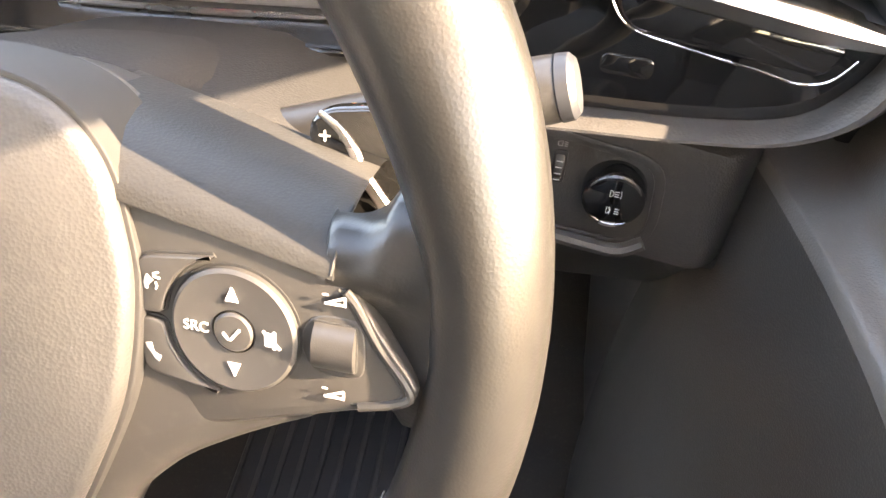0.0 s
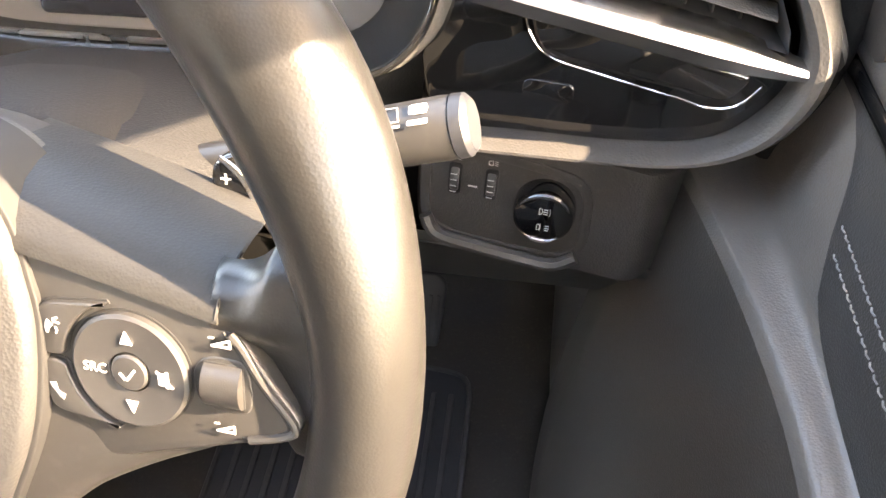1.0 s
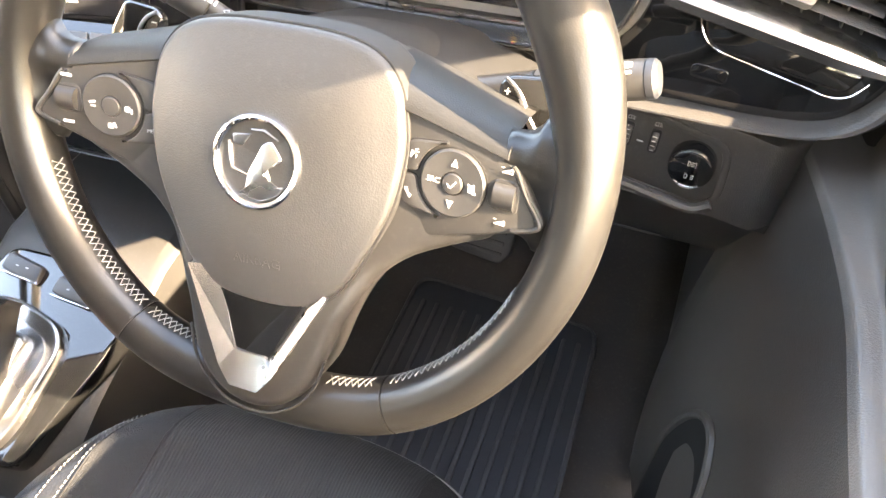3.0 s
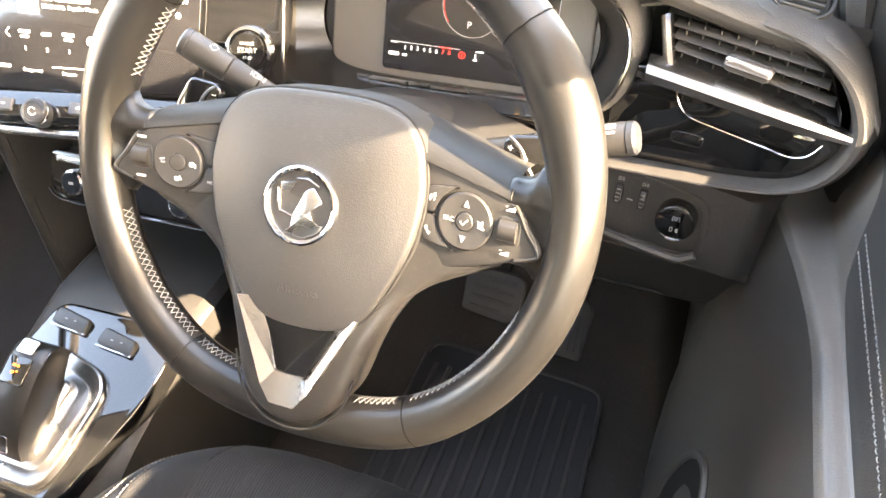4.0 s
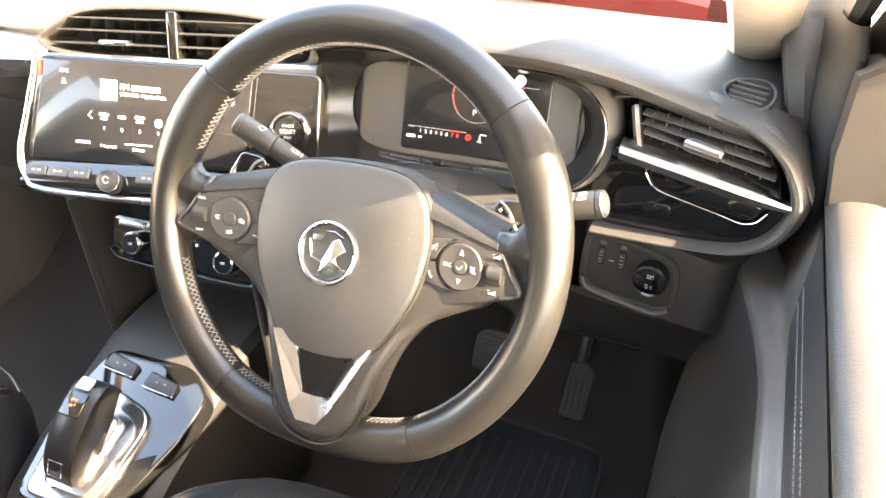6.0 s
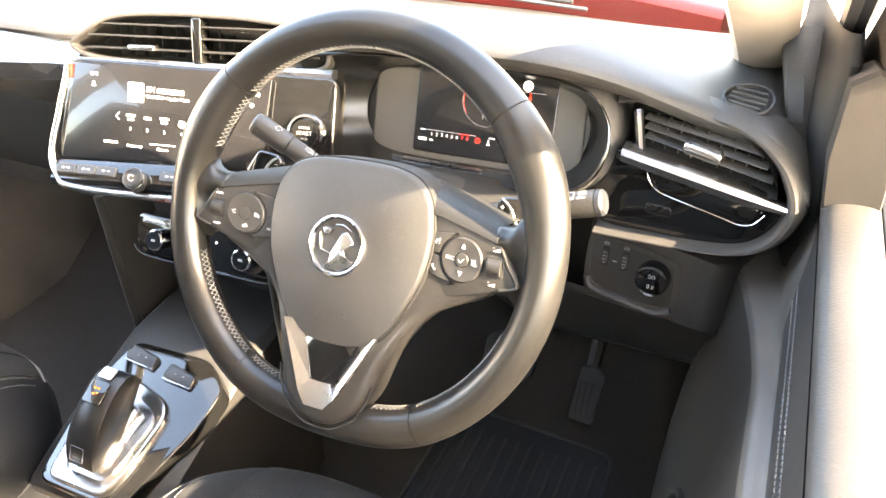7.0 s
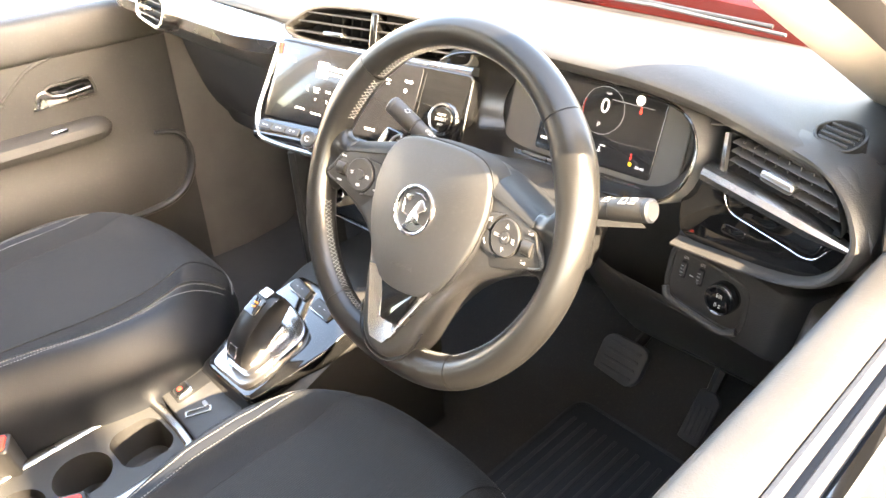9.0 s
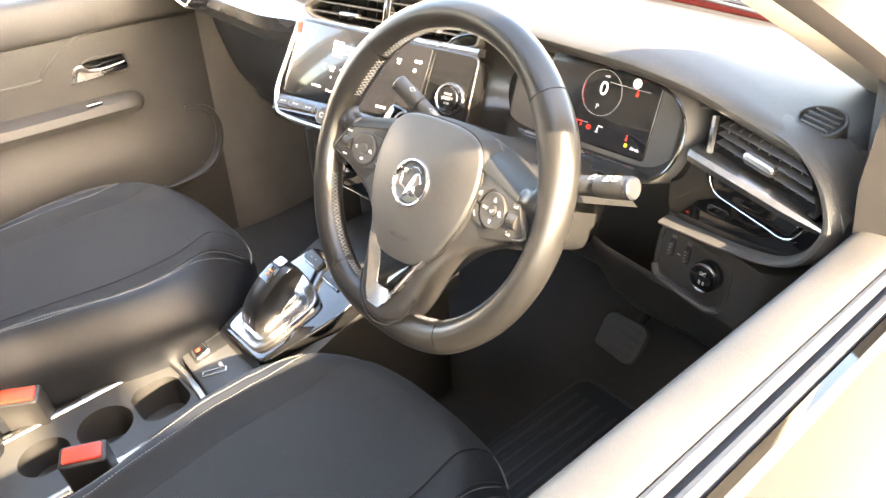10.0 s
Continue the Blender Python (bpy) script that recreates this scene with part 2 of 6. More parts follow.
def letters(name, text, size, mat, parent, m, align="CENTER", depth=0.0002):
    """Words in the built-in font, as a mesh."""
    cu = bpy.data.curves.new(name, "FONT")
    cu.body, cu.size, cu.align_x, cu.align_y, cu.extrude = text, size, align, "CENTER", depth
    cu.resolution_u = 3
    tmp = bpy.data.objects.new(name, cu)
    me = bpy.data.meshes.new_from_object(tmp)
    bpy.data.objects.remove(tmp)
    me.transform(m)
    me.materials.clear()
    me.materials.append(mat)
    me.name = name
    ob = new(name, me)
    ob.parent = parent
    return ob


def outline(pts, z=0.0):
    return tube([(x, y, z) for x, y in pts + pts[:1]], 0.0003, 5)


# ---- setting: ground, car body ----
def grid_sheet(x0, x1, y0, y1, z, n=8):
    return loft([[(x0 + (x1 - x0) * i / n, y0 + (y1 - y0) * j / n, z) for j in range(n + 1)] for i in range(n + 1)])


tagged(part("ground", grid_sheet(-400, 400, -400, 400, 0.0, 10), CONCRETE), "pale dry concrete ground outside the car", "ground", kind="structure")

# cabin floor, tunnel sides, bulkhead, kick panels
floor_rows = [[(x, y, z) for y, z in ((-1.6, 0.34), (0.0, 0.32), (0.34, 0.32), (0.46, 0.335), (0.58, 0.42), (0.72, 0.62), (0.76, 0.88))] for x in np.linspace(-0.74, 0.70, 24)]
tagged(part("floor", loft(floor_rows), CARPET), "black carpeted car floor rising to the bulkhead", "floor", kind="structure")
for side, lab in ((1, "driver"), (-1, "passenger")):
    rows = []
    for y in np.linspace(0.24, 0.74, 9):
        x = (0.655 if side > 0 else 0.70) * side - side * 0.03 * (y - 0.24)
        rows.append([(x, y, z) for z in np.linspace(0.31, 0.93, 8)])
    # the lightened plastic stands in for light in the dim footwell
    tagged(part("wall_kick_" + lab, loft(rows), DOOR_LIFTED), "dark plastic kick panel beside the footwell, colour lifted for haze", "kick panel", kind="structure")

roof_rows = []
for y in np.linspace(-0.30, -1.7, 10):
    crown = 1.455 + 0.03 * math.sin(math.pi * (0.22 - y) / 1.92)
    roof_rows.append([(x, y, crown - 0.09 * abs(x / 0.6) ** 3) for x in np.linspace(-0.60, 0.60, 13)])
tagged(part("ceiling", loft(roof_rows), ROOFING), "light cloth headlining under the roof", "ceiling", kind="structure")
skin = [[(x * 1.06, y, z + 0.035) for x, y, z in r] for r in roof_rows]
tagged(part("roof_skin", loft(skin), PAINT), "red painted roof skin", "roof", kind="structure")
back = [[(x, -1.55, z) for z in np.linspace(0.3, 1.45, 6)] for x in np.linspace(-0.74, 0.74, 6)]
tagged(part("wall_rear", loft(back), CLOTH), "dark rear seat and trunk wall", "wall", kind="structure")
for side in (1, -1):
    rear = [[(side * x, y, z) for y in (-0.60, -1.0, -1.55)] for x, z in ((0.70, 0.30), (0.73, 0.7), (0.735, 0.97))]
    tagged(part("wall_rear_side", loft(rear), HARD), "dark rear door trim", "wall", kind="structure")
    post = [[(side * (x + dx), y, z) for dx, y in ((0, -0.56), (0.03, -0.55), (0.035, -0.68), (0.0, -0.68))] for x, z in ((0.715, 0.30), (0.73, 0.96), (0.66, 1.25), (0.585, 1.42))]
    tagged(part("trim_door_post", loft(post, around=True, caps=True), PILLAR), "light grey door post trim", "door post", kind="structure")

# windscreen, its posts, cowl, bonnet
screen_rows = [[(sx * (0.69 - 0.10 * t), 0.66 - 0.98 * t + 0.27 * (1 - sx * sx) * (1 - 0.75 * t), 0.905 + 0.505 * t ** 0.95 + 0.04 * (1 - sx * sx) * t) for sx in np.linspace(-1, 1, 13)] for t in np.linspace(0, 1, 9)]
wind = part("window_1", loft(screen_rows), GLASS)
tagged(wind, "clear curved windscreen", "windscreen", kind="structure")
wind.visible_shadow = False
for side in (1, -1):
    rows = []
    for t in np.linspace(0, 1, 14):
        y = 0.66 - 0.98 * t
        c = Vector((side * (0.652 - 0.015 * t - 0.025 * t * t), y, 1.085 - 0.505 * (y - 0.3)))
        flare = 0.035 * max(0, 1 - t / 0.25) ** 2
        rows.append([c + Vector((side * a, 0.3 * d, d)) for a, d in ((-0.040 - flare, -0.010), (-0.030 - flare, 0.006), (-0.008, 0.022), (0.014, 0.026), (0.024, 0.012), (0.022, -0.008), (0.008, -0.020), (-0.014, -0.024), (-0.032 - flare, -0.020))])
    tagged(part("trim_windscreen_post", loft(rows, around=True, caps=True), PILLAR), "pale windscreen post trim lit by the sun", "windscreen post", kind="structure")
base_rows = []
for k in np.linspace(0, 1, 7):
    x0, x1, y, z = 0.650 + 0.034 * k, 0.690 + 0.014 * k, 0.335 - 0.055 * k, 1.070 - 0.110 * k
    base_rows.append([(x0 - 0.004, y + 0.02, z), (x0, y, z), (0.5 * (x0 + x1), y - 0.006, z), (x1, y, z), (x1 + 0.003, y + 0.03, z)])
tagged(part("trim_post_base", loft(base_rows), HARD), "dark trim panel at the foot of the windscreen post", "post trim", kind="structure")
cowl = [[(x, y, z - 0.03 * x * x) for y, z in ((0.90, 0.885), (0.93, 0.89), (0.975, 0.885), (0.985, 0.87))] for x in np.linspace(-0.66, 0.66, 15)]
tagged(part("trim_cowl", loft(cowl), HARD), "black plastic cowl below the windscreen", "cowl", kind="structure")
bonnet = [[(x, y, z - 0.06 * (x / 0.7) ** 2) for y, z in ((0.965, 0.895), (0.968, 0.940), (0.985, 0.9495), (1.03, 0.950), (1.2, 0.925), (1.45, 0.85), (1.62, 0.74))] for x in np.linspace(-0.68, 0.55, 19)]
tagged(part("bonnet", loft(bonnet), PAINT), "red painted bonnet beyond the windscreen", "bonnet", kind="structure")

# front wings and nose close the body round the bonnet
for side in (1, -1):
    wing = [[(side * x, y, z) for x, z in ((0.60, 0.90 - drop), (0.74, 0.885 - drop), (0.82, 0.82 - drop), (0.865, 0.66), (0.86, 0.45), (0.83, 0.28))] for y, drop in ((0.56, 0.0), (0.85, 0.0), (1.15, 0.02), (1.42, 0.07), (1.60, 0.15))]
    tagged(part("body_wing", loft(wing), PAINT), "red painted front wing of the car", "wing panel", kind="structure")
nose = [[(x, 1.60 + 0.07 * (1 - (x / 0.83) ** 2), z) for z in (0.75, 0.60, 0.40, 0.25)] for x in np.linspace(-0.83, 0.83, 9)]
tagged(part("body_nose", loft(nose), PAINT), "red painted nose of the car", "bumper", kind="structure")

wip = thing("wiper", move(0.05, 0.93, 0.92), "black windscreen wiper lying at the glass", "wiper")
part("arm", tube([(-0.40, 0.0, -0.012), (-0.1, -0.004, 0.004), (0.24, -0.010, 0.0)], [0.007, 0.006, 0.004], 8), SATIN, wip)
part("blade", tube([(-0.30, -0.012, -0.004), (0.0, -0.016, 0.002), (0.27, -0.02, -0.008)], 0.0035, 6), RUBBER, wip)

# pale wall of the yard round the car, lit by the sun
for name, rows in (("wall_north", [[(x, 14.0, z) for z in (0, 1.5, 3.2)] for x in np.linspace(-14, 14, 8)]),
                   ("wall_west", [[(-12.0, y, z) for z in (0, 1.5, 3.2)] for y in np.linspace(-14, 14, 8)])):
    tagged(part(name, loft(rows), CONCRETE), "pale rendered yard wall in the distance", "wall", kind="structure")


# made-up flat canopy on posts, out of view: added to shade the seats
SUN_BLOCK = move(2.47, -2.864, 0, 0, 0, -15.4)
tagged(part("sun_block_roof", box(2.22, 5.5, 0.12, 0.02), CONCRETE, m=SUN_BLOCK @ move(0, 0, 3.2)), "pale flat slab out of view, added to keep the sun off the seats", "canopy", kind="structure")
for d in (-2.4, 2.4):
    tagged(part("sun_block_post", box(0.12, 0.12, 3.14, 0.01), CONCRETE, m=SUN_BLOCK @ move(1.05, d, 1.57)), "pale square post under the added sun-blocking slab", "post", kind="structure")

# dark lining of the door opening between the dashboard's end and the door
gap_plan = spline([(0.670, 0.46), (0.688, 0.32), (0.697, 0.250), (0.703, 0.222), (0.712, 0.214), (0.7175, 0.226), (0.719, 0.30), (0.719, 0.70)], 4)
tagged(part("trim_door_opening", loft([[(x + dx, y + dy, z) for x, y in gap_plan] for z, dx, dy in ((0.33, -0.02, 0.03), (0.70, -0.01, 0.02), (0.88, 0, 0.01), (0.955, 0, 0.0), (1.02, 0, 0.0), (1.07, -0.001, 0.006), (1.09, -0.004, 0.03))]), COVER), "dark rubber-edged lining of the door opening", "door opening", kind="structure")


# ---- driver's door ----
def ridge_x(y):
    """Inner edge of the armrest ledge: it swings inboard towards the dashboard."""
    t = min(max((y - 0.06) / 0.18, 0), 1)
    return 0.690 - 0.030 * t ** 1.6


door = thing("driver_door", move(0.70, -0.2, 0.31), "closed driver's door, dark plastic card, stitched insert, window lowered", "car door")
D = Matrix.Translation((-0.70, 0.2, -0.31))
ys = np.concatenate([np.linspace(0.285, 0.02, 30), np.linspace(0.0, -0.72, 13)])


def insert_z(y):
    """Lower edge of the insert: it sweeps up to the sill in front."""
    return float(np.interp(y, [0.07, 0.095, 0.115, 0.130, 0.145, 0.158, 0.170, 0.195], [0.860, 0.8615, 0.865, 0.873, 0.889, 0.907, 0.921, 0.931]))


def insert_x(z):
    return float(np.interp(z, [0.860, 0.872, 0.895, 0.918, 0.934], [0.7075, 0.7065, 0.709, 0.713, 0.7165]))


def door_rows(fn):
    return [[(x, y, z) for x, z in spline(fn(y), 3)] for y in ys]


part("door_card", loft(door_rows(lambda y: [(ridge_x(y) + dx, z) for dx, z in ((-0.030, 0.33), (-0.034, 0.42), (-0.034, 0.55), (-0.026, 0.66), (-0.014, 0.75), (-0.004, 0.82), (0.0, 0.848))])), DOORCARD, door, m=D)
# the ledge's lit look comes from its paler colour than the card
part("ledge", loft(door_rows(lambda y: [(ridge_x(y), 0.848), (ridge_x(y) + 0.003, 0.8545), (ridge_x(y) + 0.007, 0.8565), (0.700, 0.8575 + 0.10 * (insert_z(y) - 0.86)), (0.705, 0.8585 + 0.38 * (insert_z(y) - 0.86)), (insert_x(insert_z(y)), insert_z(y))])), DOOR_LIFTED, door, "grained ledge, its light put into a paler grey", m=D)
part("insert", loft(door_rows(lambda y: [(insert_x(z), z) for z in np.linspace(insert_z(y), 0.934, 6)])), INSERT, door, "black leather insert", m=D)
part("gloss_strip", loft(door_rows(lambda y: [(0.7165, 0.934), (0.7150, 0.938), (0.7155, 0.943), (0.7170, 0.9445)])), GLOSS, door, m=D)
part("sill", loft(door_rows(lambda y: [(0.7170, 0.9445), (0.7140, 0.950), (0.7165, 0.9585), (0.726, 0.9635), (0.742, 0.9655), (0.756, 0.9635), (0.7600, 0.956)])), SOFT, door, "grained plastic window sill in the sun", m=D)
part("inner_seal", tube([(0.763, y, 0.9585) for y in ys], 0.0045, 8), RUBBER, door, m=D)
part("outer_seal", tube([(0.777, y, 0.9565) for y in ys], 0.0055, 8), RUBBER, door, m=D)
part("outer_trim", loft([[(0.783, y, 0.950), (0.785, y, 0.961), (0.792, y, 0.962), (0.797, y, 0.955)] for y in ys]), GLOSS, door, "gloss black waist strip", m=D)
part("outer_skin", loft([[(0.797, y, 0.955), (0.815, y, 0.930), (0.845, y, 0.86), (0.865, y, 0.70), (0.862, y, 0.50), (0.84, y, 0.32)] for y in ys]), PAINT, door, "red painted outer skin", m=D)
part("slot", loft([[(0.760, y, 0.955), (0.764, y, 0.9485), (0.779, y, 0.9485), (0.784, y, 0.952)] for y in ys]), RUBBER, door, m=D)
part("glass_edge", loft([[(0.769, y, 0.94), (0.769, y, 0.9505), (0.773, y, 0.9505), (0.773, y, 0.94)] for y in ys]), RUBBER, door, m=D)
# two lines of stitching along the insert
for dz, y in ((0.892, 0.138), (0.902, 0.146)):
    st = []
    x = insert_x(dz)
    while y > -0.45:
        st.append(tube([(x - 0.0004, y, dz), (x - 0.0011, y - 0.0022, dz), (x - 0.0004, y - 0.0044, dz)], 0.00048, 5))
        y -= 0.0058
    part("stitching", join(*st), THREAD, door, "pale grey thread", m=D)
# pocket with a raised arched lip
def card_x(y, z):
    return ridge_x(y) + float(np.interp(z, [0.33, 0.42, 0.55, 0.66, 0.75, 0.82, 0.848], [-0.030, -0.034, -0.034, -0.026, -0.014, -0.004, 0.0]))


lip = [(card_x(y, z) - 0.002, y, z) for y, z in spline([(0.170, 0.34), (0.172, 0.45), (0.165, 0.545), (0.140, 0.620), (0.105, 0.655), (0.065, 0.645), (0.03, 0.60), (-0.02, 0.56), (-0.25, 0.545), (-0.6, 0.545)], 5)]
part("pocket_lip", tube(lip, 0.0045, 8), DOORCARD, door, "raised arched pocket lip", m=D)
part("pocket_panel", loft([[(q[0] - 0.0015 - 0.004 * k, q[1] * (1 - 0.04 * k) - 0.004 * k, 0.33 + (q[2] - 0.33) * (1 - k)) for k in (0, 0.1, 0.4, 1)] for q in lip]), COVER, door, m=D)
# mirror sail, window frame, exterior mirror
sail_rows = []
for y, k in ((0.190, 0.0), (0.194, 0.0), (0.26, 0.25), (0.36, 0.6), (0.50, 1.0), (0.60, 1.15)):
    top = 1.078 + 0.03 * math.sin(3 * k) - 0.13 * k
    sail_rows.append([(0.7135, y, 0.955), (0.7580, y, 0.955), (0.7545, y, top - 0.030), (0.7470, y, top - 0.006), (0.7260, y, top), (0.7080, y, top - 0.012), (0.7070, y, 1.00 - 0.03 * k)])
sail_rows[0] = [(0.735 + (x - 0.735) * 0.93, y, 1.01 + (z - 1.01) * 0.95) for x, y, z in sail_rows[0]]
part("mirror_sail", loft(sail_rows, around=True, caps=True), SAIL, door, "grey mirror sail trim", m=D)
fr = spline([(0.745, 0.56, 0.95), (0.740, 0.40, 1.02), (0.735, 0.22, 1.11), (0.722, 0.02, 1.215), (0.700, -0.16, 1.305), (0.668, -0.34, 1.385), (0.640, -0.50, 1.42), (0.622, -0.64, 1.42)], 5)
fr_rows = []
for x, y, z in fr:
    w = 0.030 * min(1, max(0, (0.36 - y) / 0.12))
    fr_rows.append([(x + a, y, z + b) for a, b in ((-0.016, 0.010), (0.0, 0.018), (0.016, 0.012), (0.024, 0.0), (0.022, -0.016 - w), (0.012, -0.020 - w), (-0.002, -0.018 - w), (-0.014, -0.004))])
part("window_frame", loft(fr_rows, around=True, caps=True), SAIL, door, m=D)
part("door_seal", tube([(x - 0.03, y + 0.03, z) for x, y, z in fr], 0.012, 8), RUBBER, door, m=D)
part("lock_button", tube([(0.705, 0.0, 0.80), (0.700, 0.0, 0.803)], 0.002, 8), CHROME, door, m=D)

mir = thing("wing_mirror", move(0.90, 0.40, 1.00), "red painted exterior mirror on the driver's door", "wing mirror")
part("housing", loft([[(0.09 * s * math.cos(a) * 1.1, y, 0.07 * s * math.sin(a)) for a in np.linspace(0, 2 * math.pi, 20, endpoint=False)] for y, s in ((-0.03, 0.96), (0.0, 1.0), (0.05, 0.85), (0.085, 0.5), (0.10, 0.1))], around=True, caps=True), PAINT, mir)
part("mirror_glass", slab(rrect(0.17, 0.115, 0.04), 0, 0.003, 0.001), CHROME, mir, m=move(0, -0.032, 0, 90, 0, 0))
part("foot", tube([(-0.17, 0.0, -0.03), (-0.06, 0.02, -0.02)], 0.02, 10), GLOSS, mir)


# ---- passenger door ----
pdoor = thing("passenger_door", move(-0.74, -0.2, 0.31), "closed passenger door with dark plastic card and satin handle", "car door")
P = Matrix.Translation((0.74, 0.2, -0.31))
pys = np.linspace(0.42, -0.72, 26)
part("door_card", loft([[(x, y, z) for x, z in spline([(-0.70, 0.33), (-0.705, 0.45), (-0.715, 0.58), (-0.735, 0.66), (-0.742, 0.76), (-0.745, 0.83), (-0.748, 0.865)], 3)] for y in pys]), HARD, pdoor, m=P)
part("upper_card", loft([[(x, y, z) for x, z in spline([(-0.748, 0.865), (-0.738, 0.873), (-0.737, 0.90), (-0.742, 0.93), (-0.752, 0.945), (-0.775, 0.95)], 3)] for y in pys]), DOORTOP, pdoor, m=P)
part("outer_skin", loft([[(-0.775, y, 0.95), (-0.80, y, 0.94), (-0.85, y, 0.8), (-0.855, y, 0.5), (-0.83, y, 0.32)] for y in pys]), PAINT, pdoor, m=P)
groove = spline([(-0.744, -0.40, 0.80), (-0.744, -0.12, 0.795), (-0.744, -0.085, 0.81), (-0.744, -0.02, 0.858), (-0.742, 0.09, 0.883), (-0.741, 0.20, 0.905), (-0.743, 0.235, 0.925), (-0.746, 0.24, 0.95)], 5)
part("trim_edge", tube(groove, 0.0035, 8), DOORTOP, pdoor, m=P)
arm = [[(-0.742 + dx, y, z) for dx, z in ((0.0, 0.735), (0.012, 0.733), (0.030, 0.722), (0.036, 0.706), (0.030, 0.690), (0.0, 0.680))] for y in np.linspace(-0.70, 0.05, 12)]
arm += [[(-0.742 + dx * s, y, 0.708 + (z - 0.708) * s) for dx, z in ((0.0, 0.735), (0.012, 0.733), (0.030, 0.722), (0.036, 0.706), (0.030, 0.690), (0.0, 0.680))] for y, s in ((0.075, 0.9), (0.09, 0.6), (0.098, 0.2))]
part("armrest", loft(arm), DOORTOP, pdoor, "grained armrest ledge", m=P)
part("handle_bowl", bezel(corner_loop([(-0.072, -0.026), (0.066, -0.020), (0.060, 0.022), (-0.030, 0.020)], 0.012, 4), corner_loop([(-0.064, -0.020), (0.060, -0.015), (0.054, 0.016), (-0.028, 0.015)], 0.010, 4), -0.004, 0.003, 0.002), SATIN, pdoor, m=P @ axes((-0.741, 0.025, 0.797), (0, 1, 0.0), (0, 0, 1)))
part("bowl_floor", slab(corner_loop([(-0.066, -0.022), (0.062, -0.017), (0.056, 0.018), (-0.028, 0.017)], 0.01, 4), -0.004, -0.001, 0.0005), GLOSS, pdoor, m=P @ axes((-0.741, 0.025, 0.797), (0, 1, 0.0), (0, 0, 1)))
lever = spline([(-0.058, -0.018, 0.008), (-0.050, 0.006, 0.010), (-0.040, 0.010, 0.011), (-0.028, 0.0, 0.012), (0.0, -0.004, 0.013), (0.05, 0.0, 0.012)], 5)
part("handle_shell", slab(corner_loop([(-0.068, -0.023), (-0.052, 0.008), (-0.040, 0.010), (-0.028, -0.002), (0.054, -0.006), (0.058, -0.015)], 0.004, 3), 0.001, 0.006, 0.002), SILVER, pdoor, "satin metal handle shell", m=P @ axes((-0.741, 0.025, 0.797), (0, 1, 0), (0, 0, 1)))
part("handle", tube(lever, 0.0045, 10, flat=0.7), SILVER, pdoor, "satin metal pull handle", m=P @ axes((-0.741, 0.025, 0.797), (0, 1, 0), (0, 0, 1)))
part("window_switch", box(0.012, 0.035, 0.006, 0.002, (-0.722, -0.012, 0.728)), CHROME, pdoor, m=P)
plip = spline([(-0.725, 0.18, 0.665), (-0.715, 0.225, 0.655), (-0.71, 0.245, 0.62), (-0.705, 0.235, 0.56), (-0.70, 0.19, 0.515), (-0.70, 0.10, 0.50), (-0.70, -0.1, 0.51), (-0.70, -0.5, 0.53)], 5)
part("pocket_lip", tube(plip, [0.004 + 0.012 * math.sin(math.pi * min(1, 0.05 + k / (len(plip) * 0.98))) for k in range(len(plip))], 10, flat=0.6), HARD, pdoor, m=P)
pfr = [(-x, y, z) for x, y, z in fr]
part("window_frame", tube(pfr, 0.020, 10), SAIL, pdoor, m=P)


# ---- dashboard ----
dash = thing("dashboard", move(0, 0.5, 0.31), "black soft-grained dashboard with gloss black fascia and bright strips", "dashboard")
K = Matrix.Translation((0, -0.5, -0.31))


def bump(x, c, w, s):
    """1 inside c +- w, falling smoothly to 0 over s."""
    t = min(max((abs(x - c) - w) / s, 0), 1)
    return 1 - t * t * (3 - 2 * t)


def dash_section(x):
    """Top of the dashboard at x: from its rear lip forward to the windscreen, as (y, z)."""
    hood = bump(x, 0.365, 0.10, 0.10) if x < 0.365 else bump(x, 0.365, 0.075, 0.20)
    mid = bump(x, 0.06, 0.12, 0.07)
    end = max(0, (x - 0.52) / 0.18) ** 1.5
    far = max(0, (-x - 0.10) / 0.6)
    yr = 0.245 - 0.045 * hood - 0.02 * mid - 0.045 * min(end, 1) - 0.05 * bump(x, -0.42, 0.25, 0.12)
    zr = 1.006 + 0.040 * hood + 0.022 * mid - 0.012 * min(end, 1) - 0.012 * min(far, 1) - 0.045 * max(0, (x - 0.655) / 0.05) ** 2
    zc = zr + 0.008 + 0.006 * hood - 0.004 * min(end, 1)
    drop = 0.045 * max(0, (x - 0.655) / 0.05) ** 2
    return [(yr + 0.035, zr - 0.022), (yr + 0.012, zr - 0.014), (yr, zr), (yr + 0.010, zr + 0.008), (yr + 0.035, zc), (yr + 0.09, zc - 0.004 - drop), (0.45, 0.995 + 0.010 * hood - drop), (0.62, 0.955 - drop), (0.80, 0.915 - drop), (0.92, 0.893 - drop)]


xs = np.concatenate([np.linspace(-0.735, 0.63, 66), np.linspace(0.64, 0.705, 10)])
part("top_pad", loft([[(x, y, z) for y, z in spline(dash_section(x), 3)] for x in xs]), SOFT, dash, "black grained dashboard top in the sun", m=K)

# lower dashboard skin behind the fascia (closes the front of the dashboard)
body = [[(x, y, z) for y, z in spline([(0.285, 0.995), (0.285, 0.94), (0.275, 0.88), (0.29, 0.80), (0.33, 0.70), (0.42, 0.62), (0.60, 0.60)], 3)] for x in np.linspace(-0.735, 0.66, 20)]
part("body", loft(body), HARD, dash, m=K)
